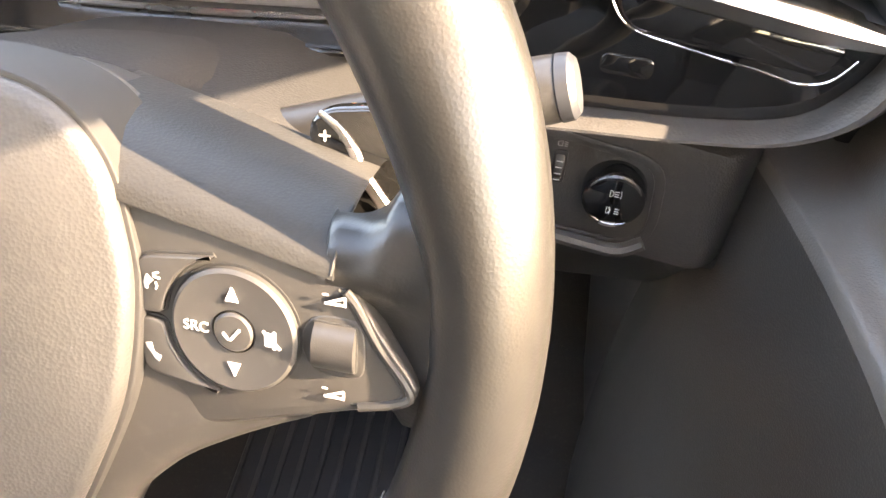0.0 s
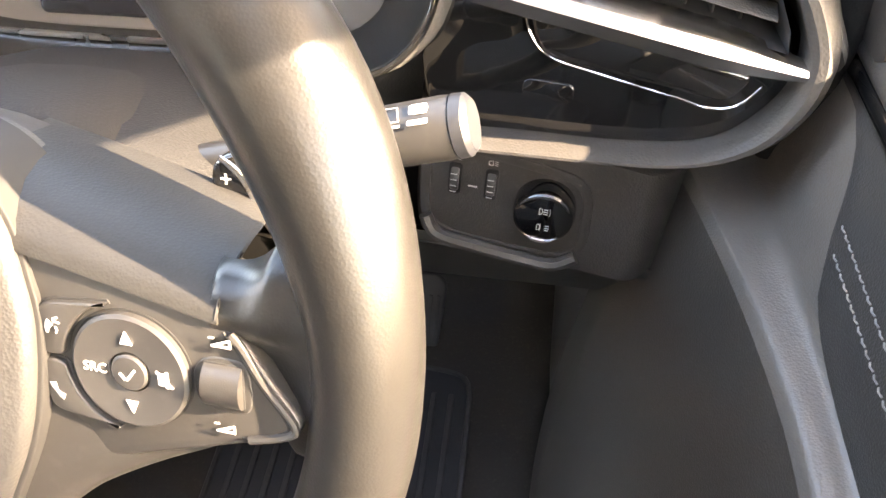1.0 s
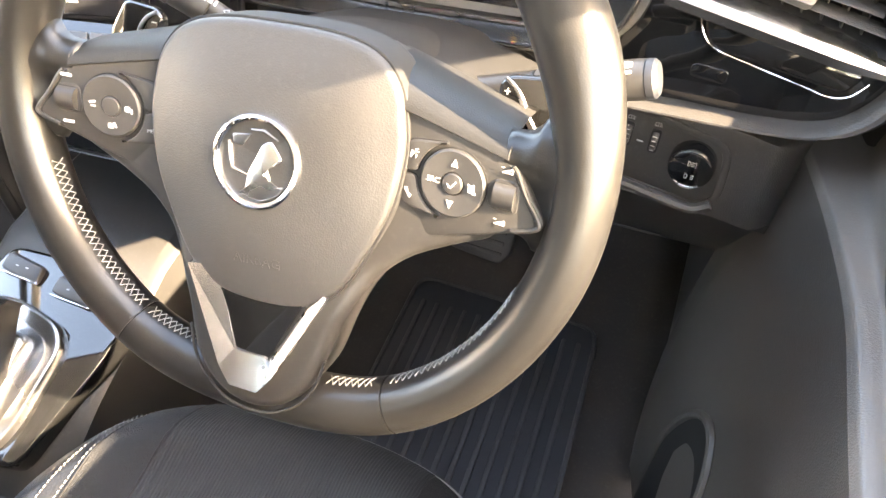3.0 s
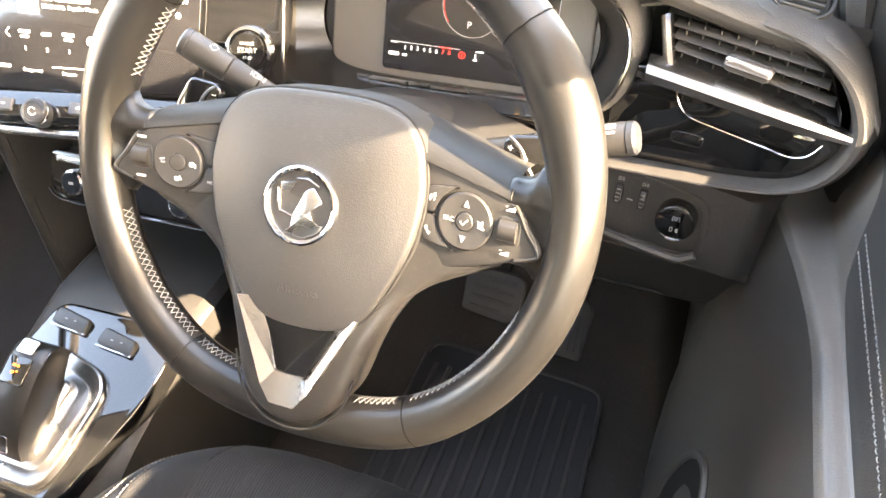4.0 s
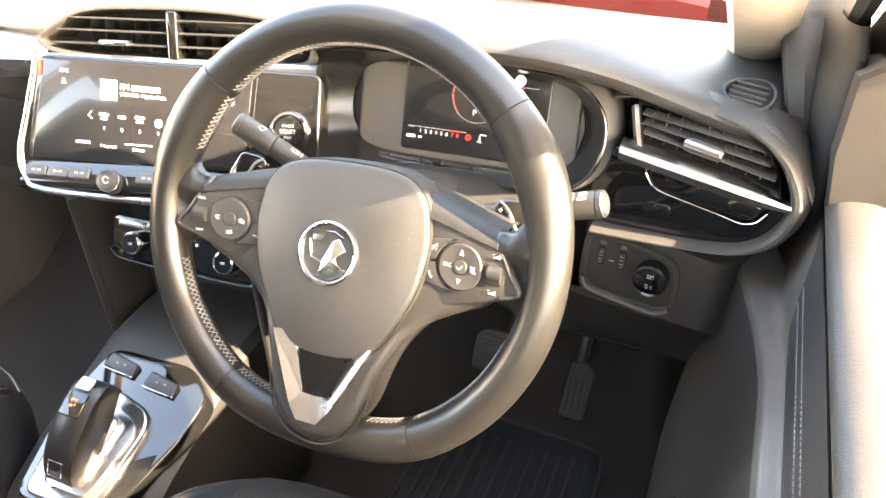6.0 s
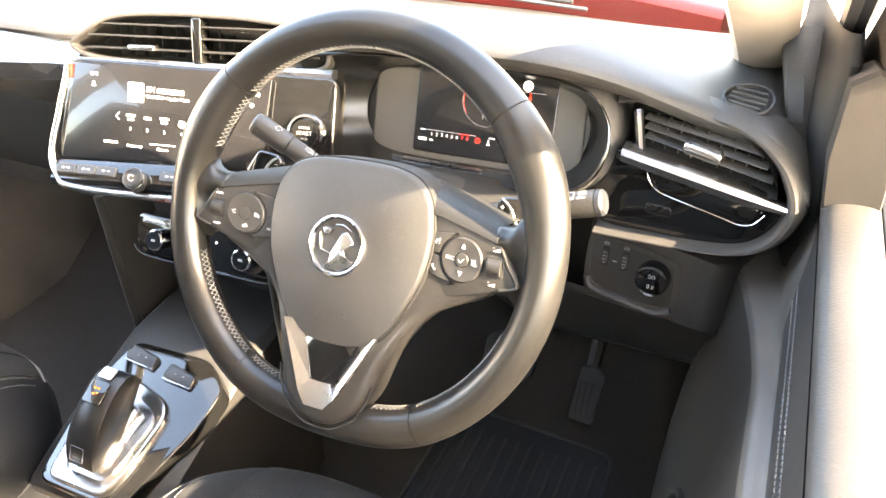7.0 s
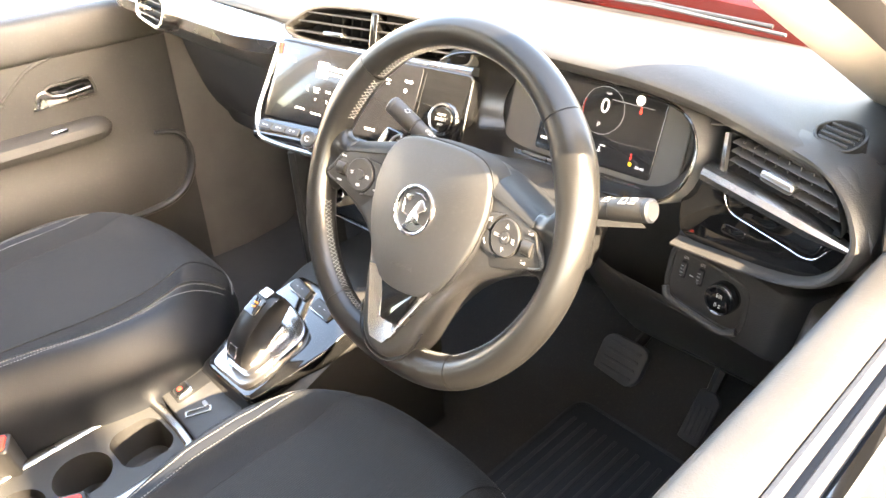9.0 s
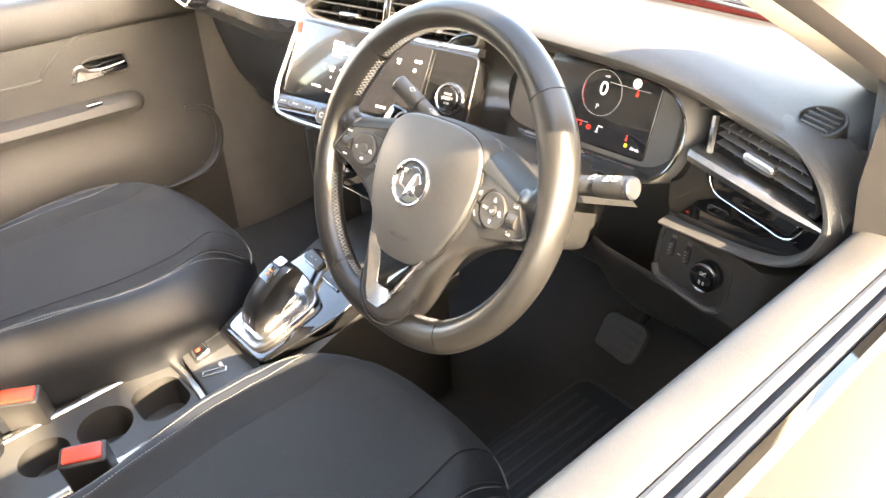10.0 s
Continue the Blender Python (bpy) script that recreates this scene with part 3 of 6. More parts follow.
# passenger side: padded fascia that bulges rearward
pas = [[(x, y - 0.03 * bump(x, -0.42, 0.2, 0.12), z) for y, z in spline([(0.22, 0.985), (0.200, 0.965), (0.204, 0.935), (0.232, 0.905), (0.300, 0.885), (0.345, 0.82), (0.36, 0.67)], 4)] for x in np.linspace(-0.735, -0.115, 20)]
part("passenger_fascia", loft(pas), HARD, dash, "black passenger fascia and glovebox", m=K)
strip = [[(x, y - 0.03 * bump(x, -0.42, 0.2, 0.12), z) for y, z in ((0.222, 1.0), (0.172, 0.996), (0.160, 0.985), (0.166, 0.962))] for x in np.linspace(-0.735, -0.105, 20)]
part("passenger_strip", loft(strip), SILVER, dash, "satin silver strip", m=K)

# passenger air vent at the end of the strip
pv = thing("side_air_vent", axes((-0.452, 0.118, 0.990), (1, -0.06, -0.02), (0, 0.30, 1)), "black slatted passenger air vent with bright edge", "air vent")
pvo = corner_loop([(-0.052, -0.020), (0.040, -0.026), (0.054, -0.006), (0.050, 0.022), (-0.040, 0.026), (-0.056, 0.006)], 0.014, 4)
part("rim", bezel(inset(pvo, -0.005), inset(pvo, 0.002), -0.03, 0.004, 0.003), SILVER, pv, "satin silver rim")
part("well", slab(inset(pvo, 0.001), -0.030, -0.012, 0.0005), SEAM, pv)
for i in range(3):
    part("slat", box(0.090 - 0.006 * abs(i - 1), 0.0022, 0.014, 0.0008, (-0.001, -0.013 + 0.013 * i, -0.004)), SATIN, pv)
part("knob", slab(rrect(0.024, 0.006, 0.002), -0.004, 0.005, 0.002), SILVER, pv, "bright slider knob", m=move(0.0, 0.0, 0.002))

# rolled surround of the driver's vent and gloss fascia, running out to the door
ring_in = [(0.522, 0.249, 1.000), (0.545, 0.250, 1.0035), (0.585, 0.240, 1.0045), (0.625, 0.226, 1.0025), (0.652, 0.212, 0.995), (0.670, 0.203, 0.982), (0.681, 0.198, 0.966), (0.687, 0.195, 0.950), (0.6855, 0.192, 0.934), (0.677, 0.190, 0.916), (0.662, 0.190, 0.903), (0.640, 0.191, 0.895), (0.605, 0.195, 0.890), (0.565, 0.199, 0.887), (0.520, 0.203, 0.884)]
way_out = [(-0.2, 1), (-0.05, 1), (0.1, 1), (0.3, 0.95), (0.62, 0.78), (0.85, 0.52), (0.96, 0.28), (1, 0.0), (0.98, -0.2), (0.85, -0.52), (0.6, -0.8), (0.3, -0.95), (0.12, -1), (0.1, -1), (0.1, -1)]
rows = []
for q, w in zip(spline(ring_in, 4), spline(way_out, 4)):
    o = Vector((w[0], 0, w[1])).normalized()
    c = Vector(q)
    right = max(0, o.x)
    k = 1 - 0.55 * max(0, o.z) ** 2 - 0.68 * max(0, -o.z) ** 2
    rows.append([c + o * a * k + Vector((0, d if d < 0.01 else 0.01 + (d - 0.01) * (1 - 0.85 * max(0, o.z)), 0)) for a, d in ((0.0, 0.016), (0.0005, 0.003), (0.0015, -0.001), (0.004, -0.004), (0.008, -0.0045), (0.0125, -0.001), (0.0165, 0.008), (0.0190, 0.024), (0.0200, 0.06), (0.0200, 0.14))])
part("vent_moulding", loft(rows), SOFT, dash, "black grained surround", m=K)
# gloss black driver's fascia between the bright bar and the moulding
fas = spline([(0.528, 0.962), (0.60, 0.952), (0.684, 0.942), (0.684, 0.926), (0.662, 0.901), (0.62, 0.891), (0.57, 0.887), (0.53, 0.885), (0.515, 0.900), (0.512, 0.94)], 4, True)
part("gloss_fascia", slab([(q[0] - 0.6, q[1] - 0.93) for q in fas], -0.03, 0.0, 0.002), GLOSS, dash, "piano black fascia panel", m=K @ axes((0.6, 0.215, 0.93), (1, -0.13, 0), (0, 0.18, 1)))
part("recess", slab(rrect(0.026, 0.010, 0.004), 0.0, 0.001, 0.0005), GLOSS, dash, m=K @ axes((0.578, 0.2145, 0.912), (1, -0.13, 0), (0, 0.18, 1)))
# storage drawer under the bar with a bright line round its lower edge
dr = spline([(0.562, 0.2125, 0.956), (0.566, 0.211, 0.944), (0.576, 0.208, 0.935), (0.600, 0.205, 0.930), (0.635, 0.200, 0.9245), (0.652, 0.197, 0.922), (0.664, 0.195, 0.926), (0.672, 0.195, 0.937)], 5)
part("drawer_line", tube(dr, 0.0006, 6), CHROME, dash, "thin chrome line", m=K)
part("drawer", slab(corner_loop([(-0.044, 0.018), (0.062, 0.003), (0.054, -0.012), (-0.032, -0.004), (-0.040, 0.004)], 0.006), -0.004, 0.003, 0.002), GLOSS, dash, m=K @ axes((0.608, 0.208, 0.937), (1, -0.13, 0), (0, 0.18, 1)))
# bright bar under the vent
bar_a, bar_b = Vector((0.537, 0.217, 0.9645)), Vector((0.689, 0.1965, 0.9445))
rows = []
for t in np.linspace(0, 1, 12):
    c = bar_a.lerp(bar_b, t)
    w = 1.0 - 0.55 * max(0, (t - 0.75) / 0.25)
    rows.append([c + Vector((0, a, b)) * w for a, b in ((0.0, 0.0085), (-0.006, 0.007), (-0.0095, 0.0015), (-0.0085, -0.005), (-0.003, -0.0085), (0.012, -0.008), (0.012, 0.0085))])
part("bright_bar", loft(rows, around=True, caps=True), SILVER, dash, "satin chrome bar", m=K)


# driver's air vent
vent = thing("air_vent", K.inverted() @ Matrix.Identity(4), "black slatted driver's air vent with chrome edge and knob", "air vent")
vent.matrix_world = move(0.61, 0.23, 0.98)
V = Matrix.Translation((-0.61, -0.23, -0.98))
hole = [(0.543, 0.249, 0.999), (0.640, 0.222, 0.996), (0.664, 0.206, 0.985), (0.677, 0.200, 0.962), (0.679, 0.199, 0.952), (0.552, 0.226, 0.968)]
part("throat", loft([hole, [(x * 0.96 + 0.024, y + 0.06, z) for x, y, z in hole]], around=True), SEAM, vent, m=V)
part("back_wall", loft([[(0.53, 0.285, 1.0), (0.53, 0.285, 0.95)], [(0.69, 0.265, 1.0), (0.69, 0.265, 0.94)]]), SEAM, vent, m=V)
part("chrome_edge", tube([(0.5425, 0.243, 0.9985), (0.547, 0.234, 0.985), (0.5535, 0.222, 0.966)], 0.0046, 8, flat=1.4), CHROME, vent, "chrome vertical edge", m=V)
for f0 in (0.17, 0.45, 0.73):
    p, q = Vector((0.548, 0.243, 0.997)).lerp(Vector((0.555, 0.228, 0.970)), f0), Vector((0.655, 0.214, 0.992)).lerp(Vector((0.678, 0.202, 0.953)), f0)
    rows = [[r + Vector((0.002, 0.014, 0.001)) * d + Vector((0, 0, 1)) * h for d, h in ((0, 0), (0.1, 0.0011), (1, 0.0008), (1, -0.0008), (0.1, -0.0011))] for r in (p, p.lerp(q, 0.5), q)]
    part("slat", loft(rows, around=True, caps=True), HARD, vent, m=V)
for f0 in np.linspace(0.08, 0.92, 9):
    p = Vector((0.55, 0.254, 0.99)).lerp(Vector((0.67, 0.229, 0.985)), f0)
    part("vane", box(0.0015, 0.02, 0.036, 0.0005, p + Vector((0, 0.0, -0.012))), SATIN, vent, m=V)
part("knob_body", slab(rrect(0.036, 0.0135, 0.005), -0.012, 0.003, 0.002), SATIN, vent, m=V @ axes((0.609, 0.2185, 0.9770), (1, -0.19, -0.13), (0, 0.2, 1)))
part("knob", slab(rrect(0.036, 0.0075, 0.003), -0.006, 0.005, 0.003), SILVER, vent, "satin chrome slider knob", m=V @ axes((0.609, 0.2175, 0.9785), (1, -0.19, -0.13), (0, 0.2, 1)))

# small demister vent on the dashboard top
def top_at(x, y):
    """Height of the dashboard's top skin at a place."""
    q = spline(dash_section(x), 6)[12:]
    for u, v in zip(q, q[1:]):
        if u[0] <= y <= v[0]:
            return u[1] + (v[1] - u[1]) * (y - u[0]) / (v[0] - u[0])
    return q[-1][1]


dx_, dy_ = 0.636, 0.268
nrm = Vector((0.02, -0.36, 0.93)).normalized()
along = Vector((1, -0.2, 0)) - nrm * nrm.dot(Vector((1, -0.2, 0)))
dem = thing("demister_vent", axes(Vector((dx_, dy_, top_at(dx_, dy_) + 0.0105)), along, nrm.cross(along)), "small oval demister vent with black slats", "air vent")
lo = smooth_loop([(-0.030, -0.004), (-0.016, -0.020), (0.014, -0.024), (0.028, -0.014), (0.030, 0.006), (0.018, 0.022), (-0.006, 0.022), (-0.024, 0.012)], 3)
lo = [(0.70 * p[0], 0.78 * p[1]) for p in lo]
part("rim", bezel(inset(lo, -0.0022), inset(lo, 0.0008), -0.032, 0.0025, 0.0012), HARD, dem)
part("well", slab(inset(lo, 0.002), -0.012, -0.001, 0.0005), SEAM, dem)
for i in range(4):
    part("slat", box(0.035 - 0.004 * abs(i - 1.5), 0.0022, 0.003, 0.0006, (0.000, -0.0108 + 0.0070 * i, 0.0006)), PLATE_GREY, dem)

# light switch panel
sw = thing("light_switch_panel", axes((0.578, 0.210, 0.842), (1, -0.10, -0.02), (0, 0.10, 1)), "black plastic panel with headlamp dial and thumbwheels", "switch panel")
def panel_roll(u):
    """How far the panel falls back at its two ends."""
    return 0.055 * max(0, (-0.058 - u) / 0.02) ** 2 + 0.060 * max(0, (u - 0.058) / 0.034) ** 2.2


rows = []
for u in np.concatenate([np.linspace(-0.080, -0.055, 7), np.linspace(-0.045, 0.055, 9), np.linspace(0.060, 0.098, 9)]):
    top, low = 0.042 - 0.110 * (u + 0.064), -0.0405 - 0.075 * (u + 0.066)
    rows.append([(u, v, w - panel_roll(u)) for v, w in ((top + 0.006, -0.03), (top + 0.002, -0.004), (top, -0.001), (top - 0.004, 0.0), (0.3 * low + 0.7 * top, 0.0), (0.7 * low + 0.3 * top, 0.0), (low + 0.004, 0.0), (low + 0.001, -0.0012), (low, -0.005), (low - 0.002, -0.03))])
part("plate", loft(rows), HARD, sw)
inn = corner_loop([(-0.062, 0.030), (0.030, 0.018), (0.034, -0.030), (0.020, -0.040), (-0.046, -0.036), (-0.062, -0.026)], 0.016, 5)
part("raised_frame", bezel(inset(inn, -0.003), inset(inn, 0.003), -0.002, 0.0014, 0.0012), HARD, sw)
lipc = spline([(-0.060, -0.022, 0.004), (-0.052, -0.033, 0.006), (-0.03, -0.036, 0.007), (0.0, -0.039, 0.007), (0.018, -0.040, 0.006), (0.031, -0.033, 0.004)], 5)
part("ledge", tube(lipc, 0.0042, 8), PLATE_GREY, sw, "satin grey ledge")
part("dial", lathe([(0.0175, 0.0), (0.0175, 0.010), (0.0165, 0.013), (0.014, 0.0145), (0.0005, 0.0145)], 36), GLOSS, sw, m=move(0.008, -0.002, 0))
for a0, a1 in ((28, 152), (232, 308)):
    arc = [(0.008 + 0.0152 * math.cos(radians(a)), -0.002 + 0.0152 * math.sin(radians(a)), 0.0138) for a in np.linspace(a0, a1, 16)]
    part("dial_arc", tube(arc, [0.0005 + 0.0011 * math.sin(math.pi * k / 15) for k in range(16)], 6), SILVER, sw)
for yy in (0.0035, -0.0075):
    part("dial_mark", join(tube([(0.0055 + 0.0018 * math.cos(a), yy + 0.0021 * math.sin(a), 0.0147) for a in np.linspace(-1.57, 1.57, 9)] + [(0.0055, yy - 0.0021, 0.0147)], 0.00022, 5), bars([(0.0090 + (0.002 if yy < 0 else 0), yy + d, 0.0024, 0.0004) for d in (-0.0015, 0, 0.0015)], 0.0146), tube([(0.0112 - (0.004 if yy < 0 else 0), yy - 0.0024, 0.0147), (0.0115 - (0.004 if yy < 0 else 0), yy, 0.0147), (0.0110 - (0.004 if yy < 0 else 0), yy + 0.0024, 0.0147)], 0.0002, 5)), WHITE_INK, sw)
letters("dial_word", "AUTO", 0.0048, WHITE_INK, sw, move(0.004, 0.0215, 0.0006, 0, 0, -7))
part("dial_sign", bars([(0.0150, 0.0195, 0.0018, 0.0026), (0.0175, 0.0192, 0.0008, 0.0008), (0.0195, 0.0186, 0.0018, 0.0026, -20), (0.0245, 0.0150, 0.0026, 0.0028, -35), (0.0268, 0.0132, 0.0016, 0.0022, -35)], 0.0003), WHITE_INK, sw)
for x in (-0.045, -0.024):
    part("thumbwheel_slot", slab(rrect(0.0075, 0.021, 0.002), -0.004, 0.0008, 0.0004), SEAM, sw, m=move(x, 0.005, 0))
    w = part("thumbwheel", lathe([(0.0005, -0.0024), (0.009, -0.0024), (0.0095, -0.0015), (0.0095, 0.0015), (0.009, 0.0024), (0.0005, 0.0024)], 30), KEYPAD, sw, m=move(x, 0.005, -0.0045, 0, 90, 0))
    part("wheel_mark", bars([(x, 0.005 + d, 0.0036, 0.0006) for d in (-0.006, -0.002, 0.002, 0.006)], 0.0050), GREY_INK, sw)
    part("wheel_sign", join(outline([(x - 0.0026, 0.0180), (x - 0.0004, 0.0180), (x - 0.0004, 0.0210), (x - 0.0026, 0.0205)], 0.0004), bars([(x + 0.0016, 0.0182 + d, 0.0020, 0.0004, -15) for d in (0, 0.0012, 0.0024)], 0.0003)), GREY_INK, sw)
part("dash_mark", bars([(-0.0345, 0.0015, 0.0052, 0.0010)], 0.0003), WHITE_INK, sw)

# knee panel under it
knee = thing("knee_panel", move(0.54, 0.28, 0.72), "dark hard plastic knee panel under the dashboard", "panel")
Q = Matrix.Translation((-0.54, -0.28, -0.72))
def knee_row(x):
    back = 0.05 * max(0, 0.43 - x) / 0.08
    t = 0.10 * (x - 0.51)
    return [(x, y + back, z) for y, z in spline([(0.2165, 0.802 - t), (0.2160, 0.793 - t), (0.224, 0.776), (0.248, 0.735), (0.276, 0.697), (0.300, 0.6735)], 4)]


part("upper_cover", loft([knee_row(x) for x in np.linspace(0.36, 0.668, 16)]), HARD, knee, m=Q)
part("joint", tube([(0.505, 0.2125, 0.797), (0.56, 0.2130, 0.7915), (0.634, 0.2140, 0.784)], 0.0006, 6), GREY_END, knee, m=Q)
part("lower_cover", loft([[(x, y + 0.05 * max(0, 0.43 - x) / 0.08, z) for y, z in spline([(0.3015, 0.6725), (0.306, 0.667), (0.325, 0.648), (0.38, 0.615), (0.50, 0.60)], 3)] for x in np.linspace(0.36, 0.655, 14)]), HARD, knee, m=Q)
part("joint", tube([(0.509, 0.3000, 0.6725), (0.592, 0.2990, 0.6725)], 0.0007, 6), GREY_END, knee, m=Q)

# instrument binnacle
bin_m = axes((0.366, 0.215, 0.966), (1, 0.06, 0.0), (0, 0.34, 1))
binn = thing("instrument_binnacle", bin_m, "dark oval instrument hood with a digital display", "instrument cluster")
ow = smooth_loop([(-0.154, 0.0), (-0.146, -0.030), (-0.120, -0.050), (-0.06, -0.056), (0.04, -0.056), (0.11, -0.054), (0.142, -0.036), (0.154, -0.002), (0.146, 0.030), (0.118, 0.050), (0.04, 0.060), (-0.05, 0.060), (-0.118, 0.052), (-0.145, 0.030)], 4)
deep = [(x * 0.84, y * 0.86 + 0.002) for x, y in ow]
ow = [(x * (1.0 if x > 0 else 1.42), y) for x, y in ow]
part("bezel", bezel(inset(ow, -0.003), inset(ow, 0.001), -0.02, 0.004, 0.002), GLOSS, binn, "gloss black rim")
part("cavity", loft([[(x, y, 0.002 - 0.056 * t) for x, y in [(a[0] * (1 - t) + b[0] * t, a[1] * (1 - t) + b[1] * t) for a, b in zip(ow, deep)]] for t in (0, 0.15, 0.5, 1)], around=True), WELL, binn, "smooth black inner wall")
part("hood", loft([[(x * (s if x > 0 else 0.8 + 0.2 * s), y * s2 + 0.004 * k, z) for x, y in ow] for s, s2, z, k in ((1.02, 1.03, 0.003, 0), (1.06, 1.10, -0.004, 1), (1.10, 1.16, -0.03, 2), (1.10, 1.16, -0.09, 2))], around=True), SOFT, binn, "grained hood")
part("floor", slab([(x * 0.99, y * 0.99) for x, y in deep], -0.066, -0.056, 0.001), SATIN, binn, "black cavity floor")
part("surround", slab(corner_loop([(-0.119, 0.040), (-0.107, 0.050), (0.106, 0.050), (0.122, 0.040), (0.124, -0.034), (0.112, -0.048), (-0.107, -0.048), (-0.119, -0.036)], 0.010, 4), -0.062, -0.0515, 0.003), PANEL_GREY, binn, "matt grey display surround")
scr = part("display", slab(rrect(0.158, 0.094, 0.004), -0.052, -0.049, 0.001), DISPLAY, binn, "dark digital instrument display")
part("lower_lip", tube([(-0.085, -0.0475, -0.035), (0.0, -0.0485, -0.033), (0.09, -0.0475, -0.035)], 0.0018, 6), SILVER, binn)
Z = -0.0488
CX, CY = 0.012, 0.007
scr.data.transform(Matrix.Translation((CX, CY, 0)))
letters("digit", "0", 0.024, LIT, scr, move(0.0155, 0.0290, Z))
letters("word", "P", 0.0085, LIT_DIM, scr, move(0.0125, 0.0068, Z))
letters("word", "mph", 0.004, LIT_DIM, scr, move(0.0165, 0.0445, Z))
ring = [(0.0140 + 0.0275 * math.cos(a), 0.0240 + 0.0275 * math.sin(a), Z) for a in np.linspace(0, 2 * math.pi, 44, endpoint=False)]
part("dial_ring", tube(ring, 0.00016, 5, closed=True), LIT_DIM, scr)
part("dial_arc", tube([(0.0140 + 0.0262 * math.cos(a), 0.0240 + 0.0262 * math.sin(a), Z) for a in np.linspace(2.8, 3.8, 14)], 0.00025, 5), LIT_RED, scr)
for i in range(8):
    letters("digit", str(i + 1), 0.0052, LIT if i < 6 else LIT_RED, scr, move(-0.0455 + 0.0060 * i, -0.0192, Z))
part("scale_line", bars([(-0.024, -0.0148, 0.060, 0.0004), (-0.0565, -0.0152, 0.006, 0.0014)], Z), LIT_DIM, scr)
part("red_line", bars([(-0.0070, -0.0150, 0.011, 0.0010)], Z), LIT_RED, scr)
part("trip_bar", bars([(-0.0560, -0.0255, 0.010, 0.0032), (-0.0455, -0.0258, 0.0042, 0.0020)], Z), LIT, scr)
part("warning_ring", join(tube([(0.0028 * math.cos(a), 0.0028 * math.sin(a), 0) for a in np.linspace(0, 2 * math.pi, 20, endpoint=False)], 0.0004, 5, closed=True), bars([(0, 0, 0.0008, 0.0028)])), LIT_RED, scr, m=move(0.0085, -0.0195, Z))
part("temperature_mark", bars([(0.0210, -0.0195, 0.0013, 0.005), (0.0210, -0.0225, 0.0045, 0.0009), (0.0245, -0.0150, 0.007, 0.0011)], Z), LIT, scr)
part("fuel_mark", bars([(0.0630, -0.0165, 0.0018, 0.0028), (0.0630, -0.0205, 0.0022, 0.0032)], Z), LIT_RED, scr)
part("pump_mark", bars([(0.0640, -0.0272, 0.0040, 0.0045)], Z), LIT_YELLOW, scr)
letters("word", "24 mi", 0.0050, LIT, scr, move(0.0765, -0.0288, Z))
part("belt_mark", bars([(0.0610, 0.0325, 0.0030, 0.0048), (0.0610, 0.0368, 0.0018, 0.0018)], Z), LIT_RED, scr)
part("white_dot", lathe([(0.0056, 0), (0.0056, 0.0003), (0.0005, 0.0003)], 24), LIT, scr, m=move(0.0575, 0.0450, Z))
part("top_line", bars([(0.050, 0.0385, 0.055, 0.0004)], Z), LIT_DIM, scr)

# ---- centre stack ----
cen_m = axes((0.050, 0.150, 0.945), (1, 0.22, 0.0), (0, 0.42, 1))
cen = thing("infotainment_unit", cen_m, "wide touchscreen with radio menu in a gloss black frame", "infotainment")
fo = corner_loop([(-0.136, 0.061), (0.186, 0.056), (0.184, -0.052), (-0.158, -0.056)], 0.010, 4)
part("frame", slab(fo, -0.03, 0.0, 0.003), GLOSS, cen, "gloss black frame")
tft = part("screen", slab(corner_loop([(-0.129, 0.0570), (0.112, 0.0535), (0.102, -0.0480), (-0.150, -0.0530)], 0.004, 3), 0.0, 0.0012, 0.0006), DISPLAY, cen, "dark touchscreen with white words")
Z = 0.0014
TS = move(0, 0, 0, 0, 0, -1.5)
letters("word", "FM", 0.0085, LIT, tft, TS @ move(-0.0400, 0.0292, Z), "LEFT")
part("name_bar", bars([(-0.0100, 0.0290, 0.033, 0.0052)], Z), LIT, tft, m=TS)
letters("word", "97.60 MHz  Popular Music", 0.0050, LIT, tft, TS @ move(-0.0400, 0.0214, Z), "LEFT")
part("cover_art", slab(rrect(0.0195, 0.0215, 0.001), Z, Z + 0.0003, 0.0001), LIT, tft, m=TS @ move(-0.0530, 0.0250, 0))
part("chevron", bars([(-0.0754, 0.0005, 0.006, 0.0009, 45), (-0.0754, -0.0036, 0.006, 0.0009, -45)], Z), LIT_DIM, tft)
for i in range(4):
    x = -0.0590 + 0.0212 * i
    if i < 3:
        part("preset_bar", bars([(x, -0.0018, 0.011, 0.0028), (x, -0.0062, 0.008, 0.0024)] if i != 1 else [(x, -0.0030, 0.009, 0.0028)], Z), LIT, tft, m=TS)
    letters("digit", str(i + 1), 0.0048, LIT, tft, TS @ move(x, -0.0168, Z))
part("plus_ring", join(tube([(0.0050 + 0.0038 * math.cos(a), -0.0060 + 0.0038 * math.sin(a), Z) for a in np.linspace(0, 6.283, 20, endpoint=False)], 0.0004, 5, closed=True), bars([(0.0050, -0.0060, 0.0042, 0.0007), (0.0050, -0.0060, 0.0007, 0.0042)], Z)), LIT, tft)
letters("word", "OPTIONS", 0.0042, LIT, tft, move(-0.0850, -0.0318, Z))
letters("word", "Frequency", 0.0046, LIT, tft, move(-0.0545, -0.0345, Z))
letters("word", "Presets", 0.0046, LIT, tft, move(-0.0190, -0.0362, Z))
part("tab_line", bars([(-0.0190, -0.0308, 0.032, 0.0009)], Z), LIT, tft)
letters("word", "18°C", 0.0048, LIT, tft, move(-0.1050, 0.0440, Z))
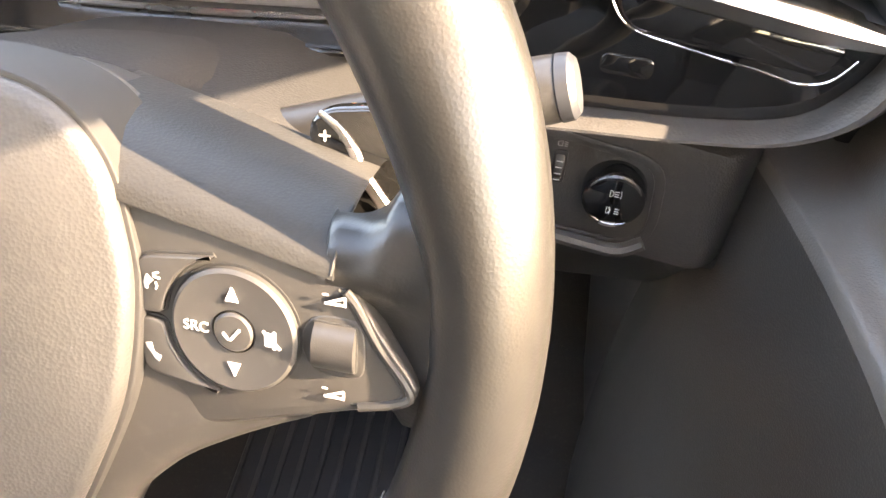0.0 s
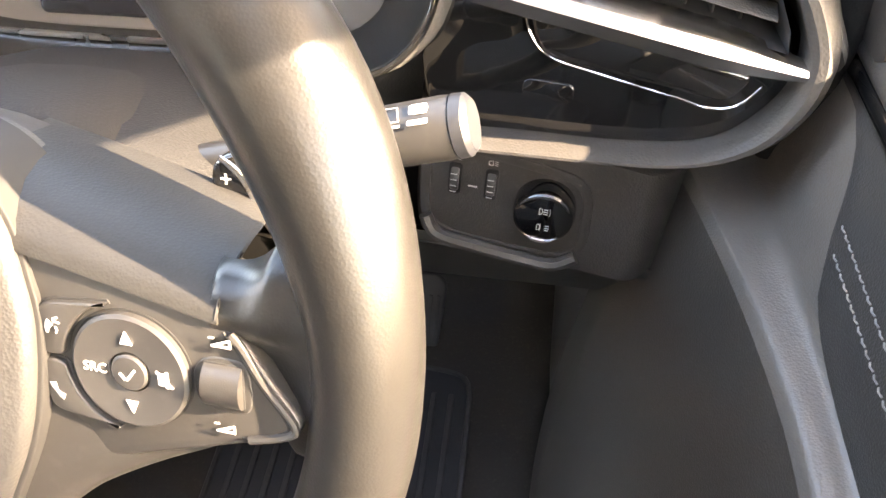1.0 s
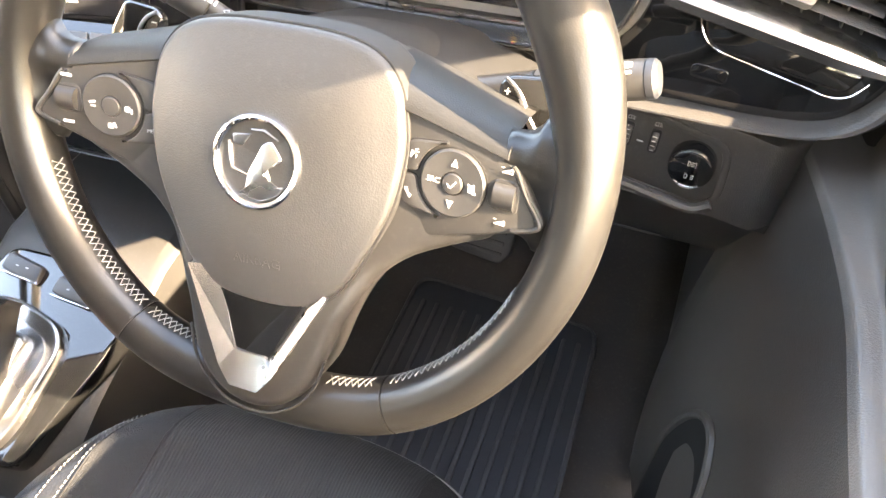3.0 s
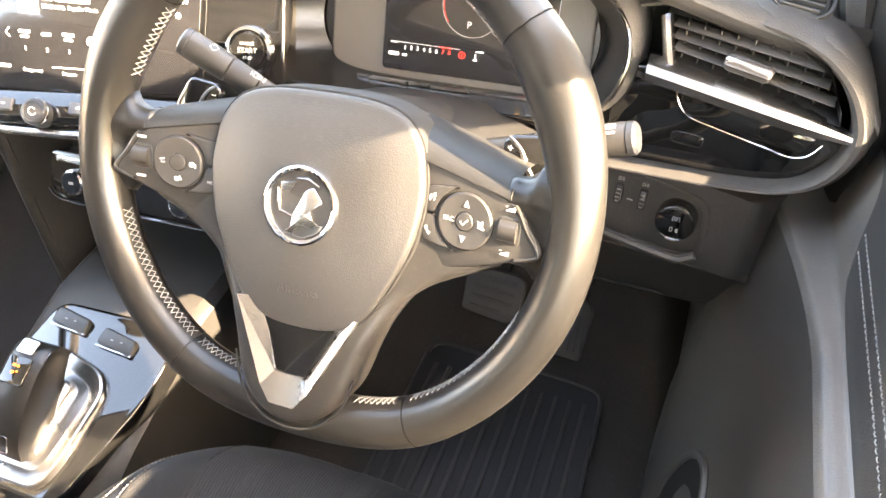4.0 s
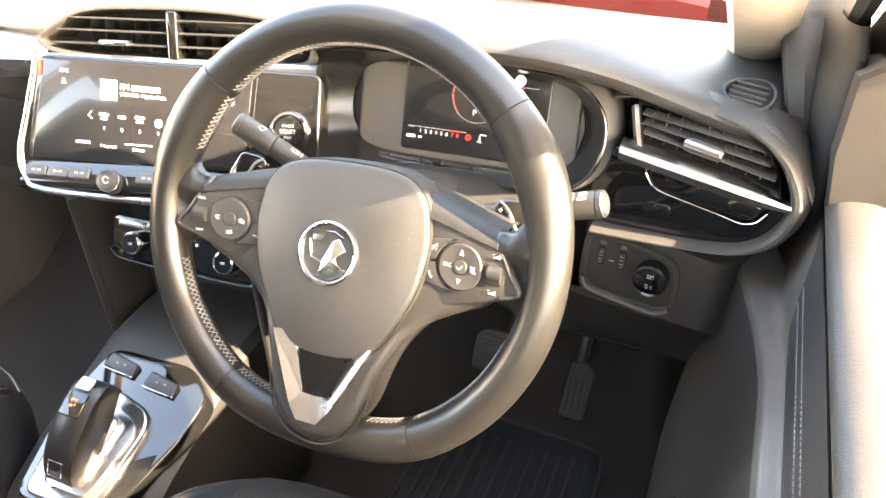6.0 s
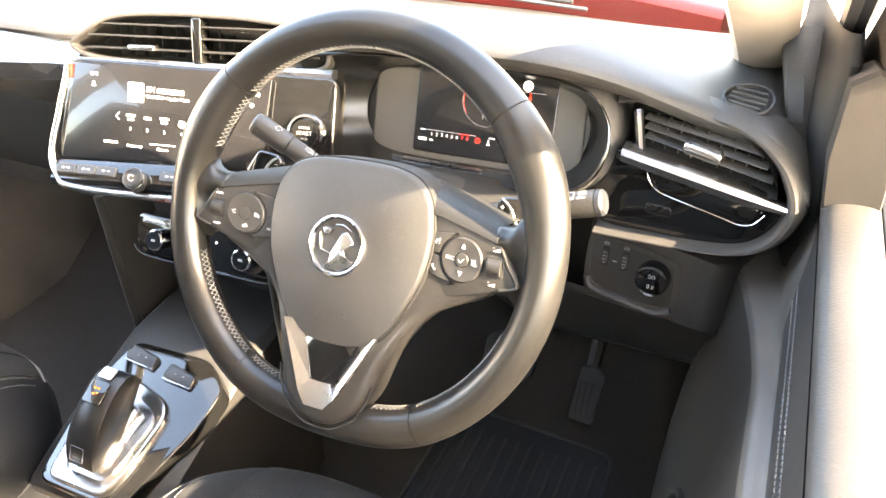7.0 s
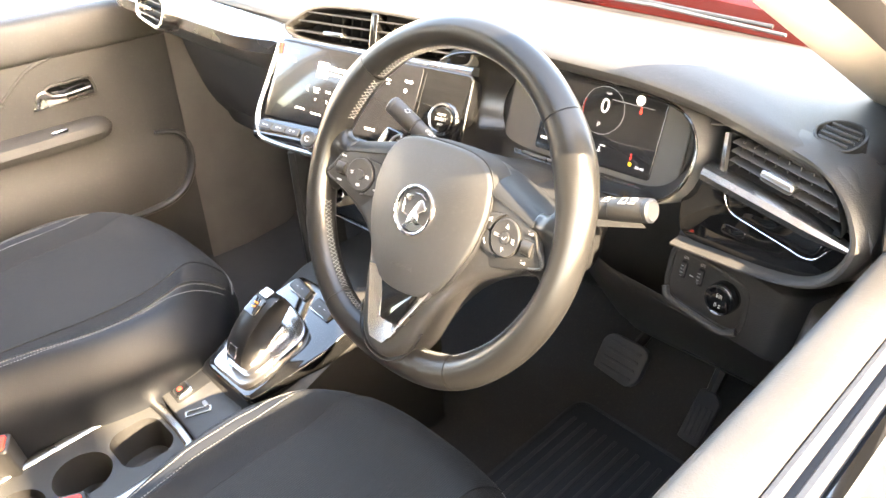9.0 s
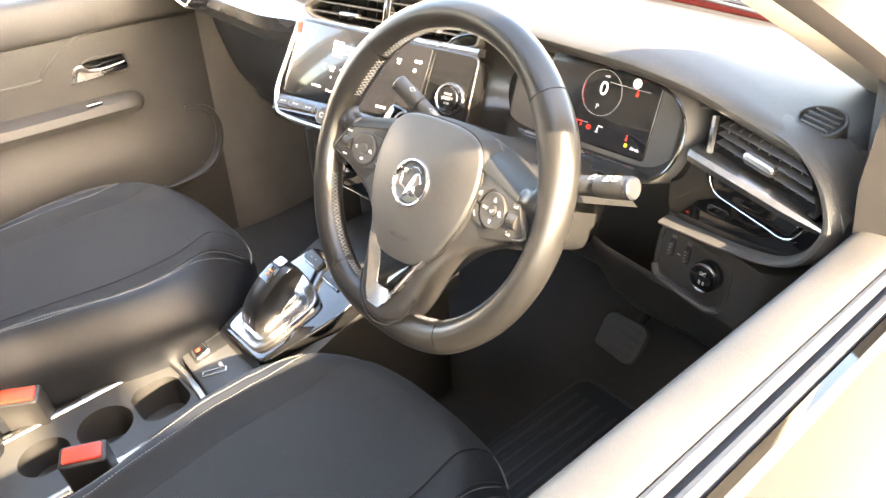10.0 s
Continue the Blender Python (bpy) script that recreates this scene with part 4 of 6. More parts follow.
part("corner_mark", bars([(-0.1058, 0.0345, 0.003, 0.003), (-0.1058, 0.0312, 0.0055, 0.0014)], Z), LIT_DIM, tft)
letters("word", "16:30", 0.0058, LIT, tft, move(0.0920, 0.0330, Z))
part("corner_mark", lathe([(0.0025, 0), (0.0025, 0.0003), (0.0005, 0.0003)], 16), LIT, tft, m=move(0.0890, 0.0210, Z))
part("corner_mark", bars([(0.0600, 0.0310, 0.007, 0.0026), (0.0600, 0.0262, 0.005, 0.0020)], Z), LIT, tft)
letters("word", "SOURCE", 0.0046, LIT, tft, move(0.0420, -0.0380, Z))
part("joint_line", bars([(0.112, 0.0, 0.0008, 0.098, -5)], 0.0003), SATIN, cen)
# start button at the driver's end
st = part("start_button", lathe([(0.0215, -0.004), (0.0215, 0.005), (0.0205, 0.007), (0.018, 0.0075), (0.0165, 0.006), (0.016, 0.004)], 40), CHROME, cen, "engine start button in a chrome ring", m=move(0.154, -0.0045, 0))
part("button_face", lathe([(0.0158, 0.0), (0.0158, 0.0075), (0.0150, 0.0085), (0.0005, 0.0088)], 36), GLOSS, st, m=move(0.154, -0.0045, 0))
letters("word", "ENGINE", 0.0036, GREY_INK, st, move(0.154, 0.0015, 0.0089))
letters("word", "START", 0.0060, GREY_INK, st, move(0.154, -0.0045, 0.0089))
letters("word", "STOP", 0.0036, GREY_INK, st, move(0.154, -0.0107, 0.0089))
# ledge with keys and volume knob below the screen
led = [[(x, y - 0.004 * abs(x) / 0.15, z) for y, z in spline([(-0.052, 0.0), (-0.056, 0.004), (-0.064, 0.010), (-0.078, 0.013), (-0.084, 0.008), (-0.090, -0.006), (-0.088, -0.03)], 3)] for x in np.linspace(-0.156, 0.165, 18)]
part("ledge", loft(led), GLOSS, cen, "gloss black key ledge")
for x in (-0.136, -0.110, -0.084, -0.004, 0.022, 0.048, 0.074, 0.100, 0.126):
    ky = part("key", slab(rrect(0.0245, 0.012, 0.002), -0.002, 0.002, 0.001), PLATE_GREY, cen, "satin grey key", m=move(x, -0.066, 0.0105, -30, 0, 0))
    part("key_mark", bars([(-0.003, 0, 0.004, 0.0022), (0.0035, 0, 0.004, 0.0018)], 0.0020), WHITE_INK, ky, m=move(x, -0.066, 0.0105, -30, 0, 0))
kn = part("volume_knob", lathe([(0.0125, 0.0), (0.0125, 0.014), (0.0118, 0.016), (0.0095, 0.0165), (0.009, 0.0155), (0.0005, 0.0155)], 32), SATIN, cen, "black knob with chrome rim", m=move(-0.0440, -0.0740, 0.008, -20, 0, 0))
part("knob_ring", lathe([(0.0126, 0.0110), (0.0130, 0.0120), (0.0126, 0.0135), (0.0120, 0.0136)], 32), CHROME, kn, m=move(-0.0440, -0.0740, 0.008, -20, 0, 0))
part("knob_mark", tube([(-0.0440 + 0.0035 * math.cos(a), -0.0685 + 0.0035 * math.sin(a), 0.0245) for a in np.linspace(0.6, 5.7, 14)], 0.0005, 5), WHITE_INK, kn)
part("bright_surround", tube(spline([(-0.138, 0.064, -0.002), (-0.152, 0.0, 0.000), (-0.161, -0.048, 0.003), (-0.150, -0.074, 0.009), (-0.125, -0.087, 0.012), (0.0, -0.090, 0.013), (0.15, -0.087, 0.013)], 6), 0.0042, 10, flat=0.8), SILVER, cen, "satin silver surround")
part("hazard_bar", box(0.005, 0.016, 0.004, 0.001, (-0.1355, 0.046, 0.0015)), RED_BUTTON, cen)

# centre air vents with the strip under them
cv_m = axes((0.060, 0.196, 1.020), (1, 0.22, 0.01), (0, 0.30, 1))
cv = thing("centre_air_vent", cv_m, "pair of black slatted centre air vents", "air vent")
co = smooth_loop([(-0.160, -0.010), (-0.120, -0.021), (0.0, -0.023), (0.120, -0.023), (0.150, -0.014), (0.135, 0.014), (0.060, 0.026), (-0.05, 0.028), (-0.110, 0.022), (-0.145, 0.004)], 4)
part("surround", bezel(inset(co, -0.004), inset(co, 0.001), -0.02, 0.004, 0.002), SOFT, cv)
part("throat", loft([[(x, y, 0.0) for x, y in co], [(x * 0.95, y * 0.9, -0.045) for x, y in co]], around=True), SEAM, cv)
part("back_wall", slab([(x * 0.96, y * 0.92) for x, y in co], -0.05, -0.045, 0.001), SEAM, cv)
for y0 in (-0.010, 0.004, 0.017):
    w = 0.285 - 2.6 * max(0, y0)
    part("slat", box(w, 0.0022, 0.03, 0.001, (-0.002, y0, -0.012)), SATIN, cv)
for i in range(14):
    part("vane", box(0.0015, 0.036, 0.018, 0.0005, (-0.115 + 0.018 * i, 0.0, -0.032)), SEAM, cv)
part("divider", box(0.012, 0.050, 0.02, 0.002, (-0.002, 0.002, -0.004)), GLOSS, cv, "gloss black divider")
for x in (-0.070, 0.075):
    part("knob", slab(rrect(0.034, 0.006, 0.002), -0.004, 0.006, 0.002), SILVER, cv, "bright slider knob", m=move(x, -0.008, 0.002))
ss = thing("trim_strip", cv_m, "satin silver strip under the centre vents", "trim strip")
part("strip", loft([[(x, y, z) for y, z in ((-0.022, -0.01), (-0.022, 0.004), (-0.026, 0.008), (-0.033, 0.008), (-0.038, 0.003), (-0.038, -0.01))] for x in np.linspace(-0.163, 0.158, 16)], around=True, caps=True), SILVER, ss)

# climate panel
hv_m = axes((0.040, 0.155, 0.768), (1, 0.05, 0.0), (0, 0.45, 1))
hv = thing("climate_panel", hv_m, "gloss black climate panel with two chrome-ringed dials", "climate control")
ho = corner_loop([(-0.105, 0.028), (0.115, 0.028), (0.112, -0.022), (0.095, -0.027), (-0.085, -0.027), (-0.105, -0.018)], 0.008, 3)
part("panel", slab(ho, -0.03, 0.0, 0.003), GLOSS, hv)
part("lower_line", tube(spline([(-0.104, -0.015, 0.002), (-0.085, -0.0255, 0.002), (0.0, -0.0265, 0.003), (0.095, -0.026, 0.003), (0.111, -0.019, 0.002)], 5), 0.0014, 6), CHROME, hv, "chrome line")
for x in (-0.066, 0.066):
    kd = part("dial", lathe([(0.0135, 0), (0.0135, 0.012), (0.012, 0.0135), (0.0005, 0.0135)], 30), GLOSS, hv, m=move(x, -0.002, 0))
    part("dial_ring", lathe([(0.0138, 0.004), (0.0145, 0.008), (0.0138, 0.0125), (0.0118, 0.0138), (0.0115, 0.012)], 30), CHROME, kd, "chrome ring", m=move(x, -0.002, 0))
    part("dial_mark", bars([(x, -0.002, 0.006, 0.003)], 0.0137), WHITE_INK, kd)
part("key", box(0.036, 0.007, 0.004, 0.001, (-0.075, 0.020, 0.002)), SILVER, hv)
part("indicator", lathe([(0.0018, 0), (0.0018, 0.0008), (0.0003, 0.0008)], 12), LIT, hv, m=move(0.02, 0.010, 0))

# upright supports between the screen and the console
for x in (-0.105, 0.155):
    q = thing("console_support", move(x, 0.16, 0.60), "grey plastic support beside the console", "console trim", "console supports")
    part("support", loft([[(-0.010, -0.012, 0), (0.010, -0.012, 0), (0.014, 0.06, 0), (-0.014, 0.06, 0)], [(-0.009, -0.016, 0.11), (0.009, -0.016, 0.11), (0.014, 0.055, 0.11), (-0.014, 0.055, 0.11)], [(-0.008, -0.018, 0.22), (0.008, -0.018, 0.22), (0.014, 0.05, 0.22), (-0.014, 0.05, 0.22)]], around=True, caps=True), HARD, q)
    part("edge", tube([(0, -0.013, 0.0), (0, -0.017, 0.11), (0, -0.019, 0.218)], 0.0065, 10), SATIN, q, "rounded satin front edge")

# ---- console ----
con = thing("centre_console", move(0.02, -0.1, 0.34), "dark centre console with cupholders and storage tray", "centre console")
C = Matrix.Translation((-0.02, 0.1, -0.34))
sec = [(-0.62, 0.50), (-0.40, 0.503), (-0.16, 0.515), (-0.11, 0.525)]
part("body", loft([[(x, y, z) for x, z in ((-0.125, 0.33), (-0.125, zz - 0.01), (-0.118, zz), (-0.108, zz + 0.001))] for y, zz in sec]), HARD, con, m=C)
part("body", loft([[(x, y, z) for x, z in ((0.075, 0.33), (0.072, zz - 0.01), (0.064, zz), (0.052, zz + 0.001))] for y, zz in sec]), HARD, con, m=C)
part("front_body", loft([[(x, y, z) for x, z in ((-0.080, 0.33), (-0.078, h - 0.012), (-0.066, h - 0.002), (0.02, h), (0.106, h - 0.002), (0.118, h - 0.012), (0.120, 0.33))] for y, h in ((-0.11, 0.525), (-0.085, 0.555), (-0.02, 0.588), (0.06, 0.618), (0.115, 0.640), (0.18, 0.648), (0.24, 0.65))]), SATIN, con, m=C)


def tray(outer, holes, z0, z1):
    """A flat plate with holes through it, bridged to its outline."""
    bm = bmesh.new()
    edges = []
    for lp in (outer, *holes):
        v = [bm.verts.new((x, y, z1)) for x, y in lp]
        edges += [bm.edges.new((v[i], v[(i + 1) % len(v)])) for i in range(len(v))]
    bmesh.ops.triangle_fill(bm, use_beauty=True, use_dissolve=False, edges=edges)
    return bm


tm = Matrix.Translation((0, 0, 0)) @ pose(0, -0.385, 0.5035, 2.8, 0, 0)
h1, h2, h3 = [(-0.024 + x, 0.162 + y) for x, y in rrect(0.086, 0.076, 0.026, 6)], [(-0.030 + x, 0.078 + y) for x, y in disc(0.040, 28)], [(-0.034 + x, -0.008 + y) for x, y in disc(0.036, 28)]
part("tray", tray(rrect(0.168, 0.43, 0.006, 2), (), 0, 0), SATIN, con, m=C @ pose(-0.027, -0.40, 0.425, 0, 0, 0))
part("cup_plate", tray([(-0.027 + x, y) for x, y in rrect(0.156, 0.43, 0.012, 4)], (h1, h2, h3), 0, 0), PLATE_GREY, con, "satin grey cupholder plate", m=C @ tm)
for h, dz in ((h1, 0.055), (h2, 0.06), (h3, 0.05)):
    cx, cy = sum(p[0] for p in h) / len(h), sum(p[1] for p in h) / len(h)
    part("cup_well", loft([[(cx + (x - cx) * s, cy + (y - cy) * s, z) for x, y in h] for s, z in ((1, 0.0), (0.99, -0.004), (0.92, -dz), (0.5, -dz - 0.002), (0.02, -dz - 0.002))], around=True, caps=False), SATIN, con, m=C @ tm)
edge = spline([(-0.107, -0.22, 0.0), (-0.105, 0.170, 0.0), (-0.095, 0.202, 0.0), (-0.07, 0.211, 0.0), (0.01, 0.211, 0.0), (0.040, 0.202, 0.0), (0.052, 0.170, 0.0), (0.052, -0.22, 0.0)], 5)
part("bright_edge", tube([(x, y, 0.002) for x, y, z in edge], 0.0075, 10, flat=0.45, up=(0, 0, 1)), SILVER, con, "bright metal edge", m=C @ tm)
# brake switch plate
bp = C @ pose(-0.026, -0.126, 0.532, 12, 0, -4)
part("switch_plate", slab(rrect(0.150, 0.082, 0.008), -0.03, 0.0, 0.003), PLATE_GREY, con, "grey switch plate", m=bp)
part("switch_recess", slab(rrect(0.034, 0.062, 0.003), -0.001, 0.0006, 0.0004), SEAM, con, m=bp @ move(-0.030, 0.002, 0))
eb = part("brake_switch", slab(rrect(0.024, 0.026, 0.003), 0, 0.007, 0.002), CHROME, con, "parking brake switch, red lamp lit", m=bp @ move(-0.030, -0.012, 0, 8, 0, 0))
part("switch_face", slab(rrect(0.019, 0.020, 0.002), 0.006, 0.0078, 0.001), GLOSS, eb, m=bp @ move(-0.030, -0.012, 0, 8, 0, 0))
part("lamp", slab(rrect(0.007, 0.007, 0.001), 0.007, 0.0083, 0.0004), LIT_RED, eb, m=bp @ move(-0.032, -0.014, 0, 8, 0, 0))
part("slot_cover", bezel(rrect(0.040, 0.012, 0.002), rrect(0.034, 0.007, 0.001), -0.001, 0.002, 0.0008), SILVER, con, m=bp @ move(0.026, -0.014, 0, 0, 0, 62))
part("mode_switch", box(0.012, 0.006, 0.004, 0.001, (0.022, 0.0, 0.002)), WHITE_INK, con, m=bp)

# gear selector
gs_m = axes((0.022, -0.022, 0.607), (1, 0.0, 0.0), (0, 0.93, 0.37))
gs = thing("gear_selector", gs_m, "gear lever on a satin metal plate in gloss black", "gear lever")
go = corner_loop([(-0.062, -0.086), (0.062, -0.086), (0.096, 0.030), (0.100, 0.088), (0.060, 0.118), (-0.060, 0.112), (-0.078, 0.03)], 0.018, 4)
part("gloss_panel", slab(go, -0.03, -0.002, 0.004), GLOSS, gs, "gloss black console panel")
po = corner_loop([(-0.044, -0.080), (0.040, -0.078), (0.050, -0.05), (0.056, 0.030), (0.040, 0.050), (-0.012, 0.062), (-0.044, 0.058), (-0.054, 0.0)], 0.014, 4)
pi_ = corner_loop([(-0.032, -0.062), (0.026, -0.062), (0.032, -0.045), (0.040, 0.020), (0.028, 0.034), (-0.010, 0.045), (-0.032, 0.040), (-0.040, 0.0)], 0.010, 4)
part("metal_plate", bezel(po, pi_, -0.003, 0.008, 0.003, 0.004), SILVER, gs, "satin metal surround")
part("plate_floor", slab(inset(pi_, -0.002), -0.003, 0.0005, 0.0004), SILVER, gs)
part("boot", slab(corner_loop([(-0.024, -0.052), (0.018, -0.052), (0.020, 0.03), (-0.020, 0.034)], 0.010, 4), 0, 0.014, 0.008, dome=0.006), SILVER, gs, "satin metal lever foot")
lv = [(-0.004, -0.058, 0.012), (-0.004, -0.045, 0.030), (-0.004, -0.020, 0.046), (-0.004, 0.012, 0.057), (-0.004, 0.038, 0.060), (-0.004, 0.050, 0.054)]
lrow = []
for i, (x, y, z) in enumerate(spline(lv, 4)):
    t = i / (4 * (len(lv) - 1))
    w, dn = 0.0225 + 0.002 * math.sin(math.pi * t), 0.022 + 0.018 * math.sin(math.pi * min(1, t * 1.1))
    lrow.append([(x + a * w, y + b * 0.25, z + c * dn) for a, b, c in ((-0.86, 0, 0.02), (-0.6, 0, 0.13), (0, 0, 0.16), (0.6, 0, 0.13), (0.86, 0, 0.02), (0.93, 0.01, -0.12), (0.92, 0.02, -1.0), (-0.92, 0.02, -1.0), (-0.93, 0.01, -0.12))])
lev = part("lever", loft(lrow, around=True, caps=True), LEATHER, gs, "black gear lever grip")
part("lever_edge", tube([(x + 0.0205, y, z - 0.0005) for x, y, z in spline(lv[2:], 4)], 0.0007, 6), CHROME, lev)
part("unlock_button", slab(rrect(0.020, 0.016, 0.003), 0, 0.003, 0.001), SILVER, lev, "satin unlock button", m=move(-0.004, 0.040, 0.0645, -6, 0, 0))
part("gear_window", slab(rrect(0.027, 0.028, 0.003), -0.002, 0.0025, 0.001), GLOSS, lev, m=move(-0.004, 0.016, 0.0625, 8, 0, 0))
part("gear_lamp", bars([(-0.007, 0.020, 0.004, 0.0025), (-0.002, 0.020, 0.003, 0.0025), (-0.005, 0.013, 0.004, 0.0025), (-0.0005, 0.0145, 0.002, 0.002)], 0.0662), LIT_ORANGE, lev)
part("manual_key", bezel(rrect(0.020, 0.018, 0.002), rrect(0.018, 0.016, 0.002), 0, 0.002, 0.0005), CHROME, lev, m=move(-0.004, -0.048, 0.0300, 42, 0, 0))
for x, y in ((-0.030, 0.092), (0.036, 0.084)):
    ck = part("key", slab(corner_loop([(-0.024, -0.0085), (0.024, -0.0105), (0.022, 0.0085), (-0.022, 0.0105)], 0.005, 3), -0.004, 0.004, 0.002), SATIN, gs, "grey console key", m=move(x, y, 0.0, 8, 0, -6))
    part("key_mark", bars([(x - 0.006, y, 0.0035, 0.0012), (x + 0.006, y, 0.0035, 0.0012)], 0.0042), GREY_INK, ck)
    part("key_edge", tube([(x + a, y + b, 0.0020) for a, b in ((-0.023, -0.0090), (0.0, -0.0102), (0.023, -0.0110))], 0.0007, 6), CHROME, ck)


# ---- steering wheel ----
RAKE, TWIST = 24.0, 1.0
W_M = Matrix.Translation((0.36, 0, 0.95)) @ axes((0, 0, 0), (1, 0, 0), (0, math.sin(radians(RAKE)), math.cos(radians(RAKE)))) @ pose(0, 0, 0, 0, 0, TWIST)
wheel = thing("steering_wheel", W_M, "black leather flat-bottomed steering wheel with grey cross stitching", "steering wheel")
RIM_R, RIM_N = 0.1680, -0.005


def rim_point(a, r=RIM_R):
    x, y = r * math.cos(a), r * math.sin(a)
    if y < -0.128:
        y = -0.128 - 0.045 * math.tanh((-0.128 - y) / 0.045)
    return x, y


def rim_size(a):
    """Half widths of the rim's section, radial and front to back, at an angle."""
    d = math.degrees(a) % 360
    grip = math.exp(-((d - 28) / 16) ** 2) + math.exp(-((d - 152) / 16) ** 2)
    low = math.exp(-((d - 270) / 42) ** 2)
    return 0.0158 + 0.0036 * grip + 0.0025 * low, 0.0178 + 0.0015 * grip


def rim_ring(a, grow=1.0, n=18):
    x, y = rim_point(a)
    x2, y2 = rim_point(a + 0.01)
    t = Vector((x2 - x, y2 - y)).normalized()
    out = Vector((t.y, -t.x))
    ra, rb = rim_size(a)
    return [(x + out.x * ra * grow * math.cos(q), y + out.y * ra * grow * math.cos(q), RIM_N + rb * grow * math.sin(q)) for q in np.linspace(0, 2 * math.pi, n, endpoint=False)]


seams = [radians(d) for d in (43.5, 137.5, 236.5, 300.5)]
secs = [("rim_top", seams[0], seams[1]), ("rim_grip", seams[1], seams[2]), ("rim_base", seams[2], seams[3]), ("rim_grip", seams[3], seams[0] + 2 * math.pi)]
for name, a0, a1 in secs:
    k = max(8, int(math.degrees(a1 - a0) / 2.2))
    angs = np.linspace(a0 + 0.0035, a1 - 0.0035, k)
    rows = [rim_ring(angs[0], 0.955)] + [rim_ring(a) for a in angs] + [rim_ring(angs[-1], 0.955)]
    part(name, loft(rows, around=True, caps=True), LEATHER, wheel, "black leather rim section", sharp=60)
for a in seams:
    rows = [rim_ring(a - 0.012, 0.945), rim_ring(a + 0.012, 0.945)]
    part("rim_seam", loft(rows, around=True, caps=True), SEAM, wheel)


def rim_inner(a, q, grow=1.03):
    x, y = rim_point(a)
    x2, y2 = rim_point(a + 0.01)
    t = Vector((x2 - x, y2 - y)).normalized()
    out = Vector((t.y, -t.x))
    ra, rb = rim_size(a)
    return Vector((x + out.x * ra * grow * math.cos(q), y + out.y * ra * grow * math.cos(q), RIM_N + rb * grow * math.sin(q)))


# cross stitching along the inner side of the rim
for d0, d1 in ((137, 46), (160, 139), (236, 196), (258, 238), (342, 303), (299, 286)):
    st = []
    lo, hi = min(d0, d1), max(d0, d1)
    step = 1.7
    d = lo
    while d + step <= hi:
        a, b = radians(d), radians(d + step)
        mid = radians(d + step / 2)
        for q0, q1 in ((2.78, 3.22), (3.22, 2.78)):
            st.append(tube([rim_inner(a, q0), rim_inner(mid, (q0 + q1) / 2, 1.055), rim_inner(b, q1)], 0.00036, 5))
        d += step
    part("stitching", join(*st), THREAD, wheel, "grey cross stitching")

# airbag cover
pad_half = [(0.034, 0.0605), (0.056, 0.0540), (0.069, 0.040), (0.0742, 0.020), (0.0752, 0.003), (0.0712, -0.023), (0.0625, -0.0455), (0.0500, -0.0700), (0.0375, -0.0835), (0.0220, -0.0905)]
pad_loop = smooth_loop([(0, 0.062)] + pad_half + [(0, -0.0925)] + [(-x, y) for x, y in pad_half[::-1]], 8)
PT = Matrix(((1, 0, 0, 0), (0, 1, 0, 0), (0, -0.10, 1, 0), (0, 0, 0, 1))) @ pose(0, 0, 0, 0, 0, 1.5)
pad = part("airbag_cover", slab(pad_loop, -0.035, 0.0035, 0.0045, dome=0.0105, seg=5, dome_rows=10), PAD, wheel, "grained black airbag cover", m=PT)
part("cover_gap", slab(inset(pad_loop, -0.0015), -0.030, -0.0008, 0.0006), SEAM, wheel, m=PT)
letters("word", "AIRBAG", 0.0085, HARD, pad, PT @ move(0, -0.0640, 0.0086, 6, 0, 0), depth=0.0008)
part("mark", bars([(0, -0.049, 0.004, 0.0035), (-0.0045, -0.0505, 0.004, 0.0012, 30), (0.0045, -0.0505, 0.004, 0.0012, -30)], 0.0100), HARD, pad, m=PT)
EM = PT @ move(-0.001, -0.0075, -0.002)
em = part("emblem", bezel(disc(0.0256, 48), disc(0.0214, 48), 0.008, 0.0185, 0.0018, 0.0172), CHROME, pad, "chrome ring emblem, plain shape", m=EM)
part("emblem_floor", slab(disc(0.0218, 40), 0.008, 0.0150, 0.0004, dome=0.0008), SATIN, em, m=EM)
part("ring_marks", bars([(0.0236 * math.cos(radians(a)), 0.0236 * math.sin(radians(a)), 0.0020, 0.0026, a + 90) for a in (52, 65, 77, 90, 103, 115, 128)], 0.0176, 0.0005), GLOSS, em, m=EM)
neck = [(-0.0100, -0.0180), (-0.0058, -0.0160), (-0.0045, -0.006), (0.0005, 0.004), (0.003, 0.0100), (0.0085, 0.0128), (0.0155, 0.0040), (0.0140, 0.0010), (0.0105, 0.0016), (0.0072, -0.0030), (0.0105, -0.0120), (0.0172, -0.0105), (0.0140, -0.0155), (0.004, -0.0205)]
part("emblem_shape", slab(corner_loop(neck, 0.002, 3), 0.0146, 0.0172, 0.0011, dome=0.0016, dome_rows=4), SILVER, em, m=EM)
part("emblem_wing", slab(corner_loop([(-0.0150, 0.0130), (-0.003, 0.0145), (-0.0080, 0.0070), (-0.0140, 0.0080)], 0.001), 0.0146, 0.0166, 0.0008), SILVER, em, m=EM)
part("emblem_wing", tube([(-0.0165, 0.0090, 0.0155), (-0.0150, 0.0010, 0.0158), (-0.0140, -0.0050, 0.0157), (-0.0050, -0.0075, 0.0157)], [0.0012, 0.0013, 0.0011, 0.0007], 8), SILVER, em, m=EM)
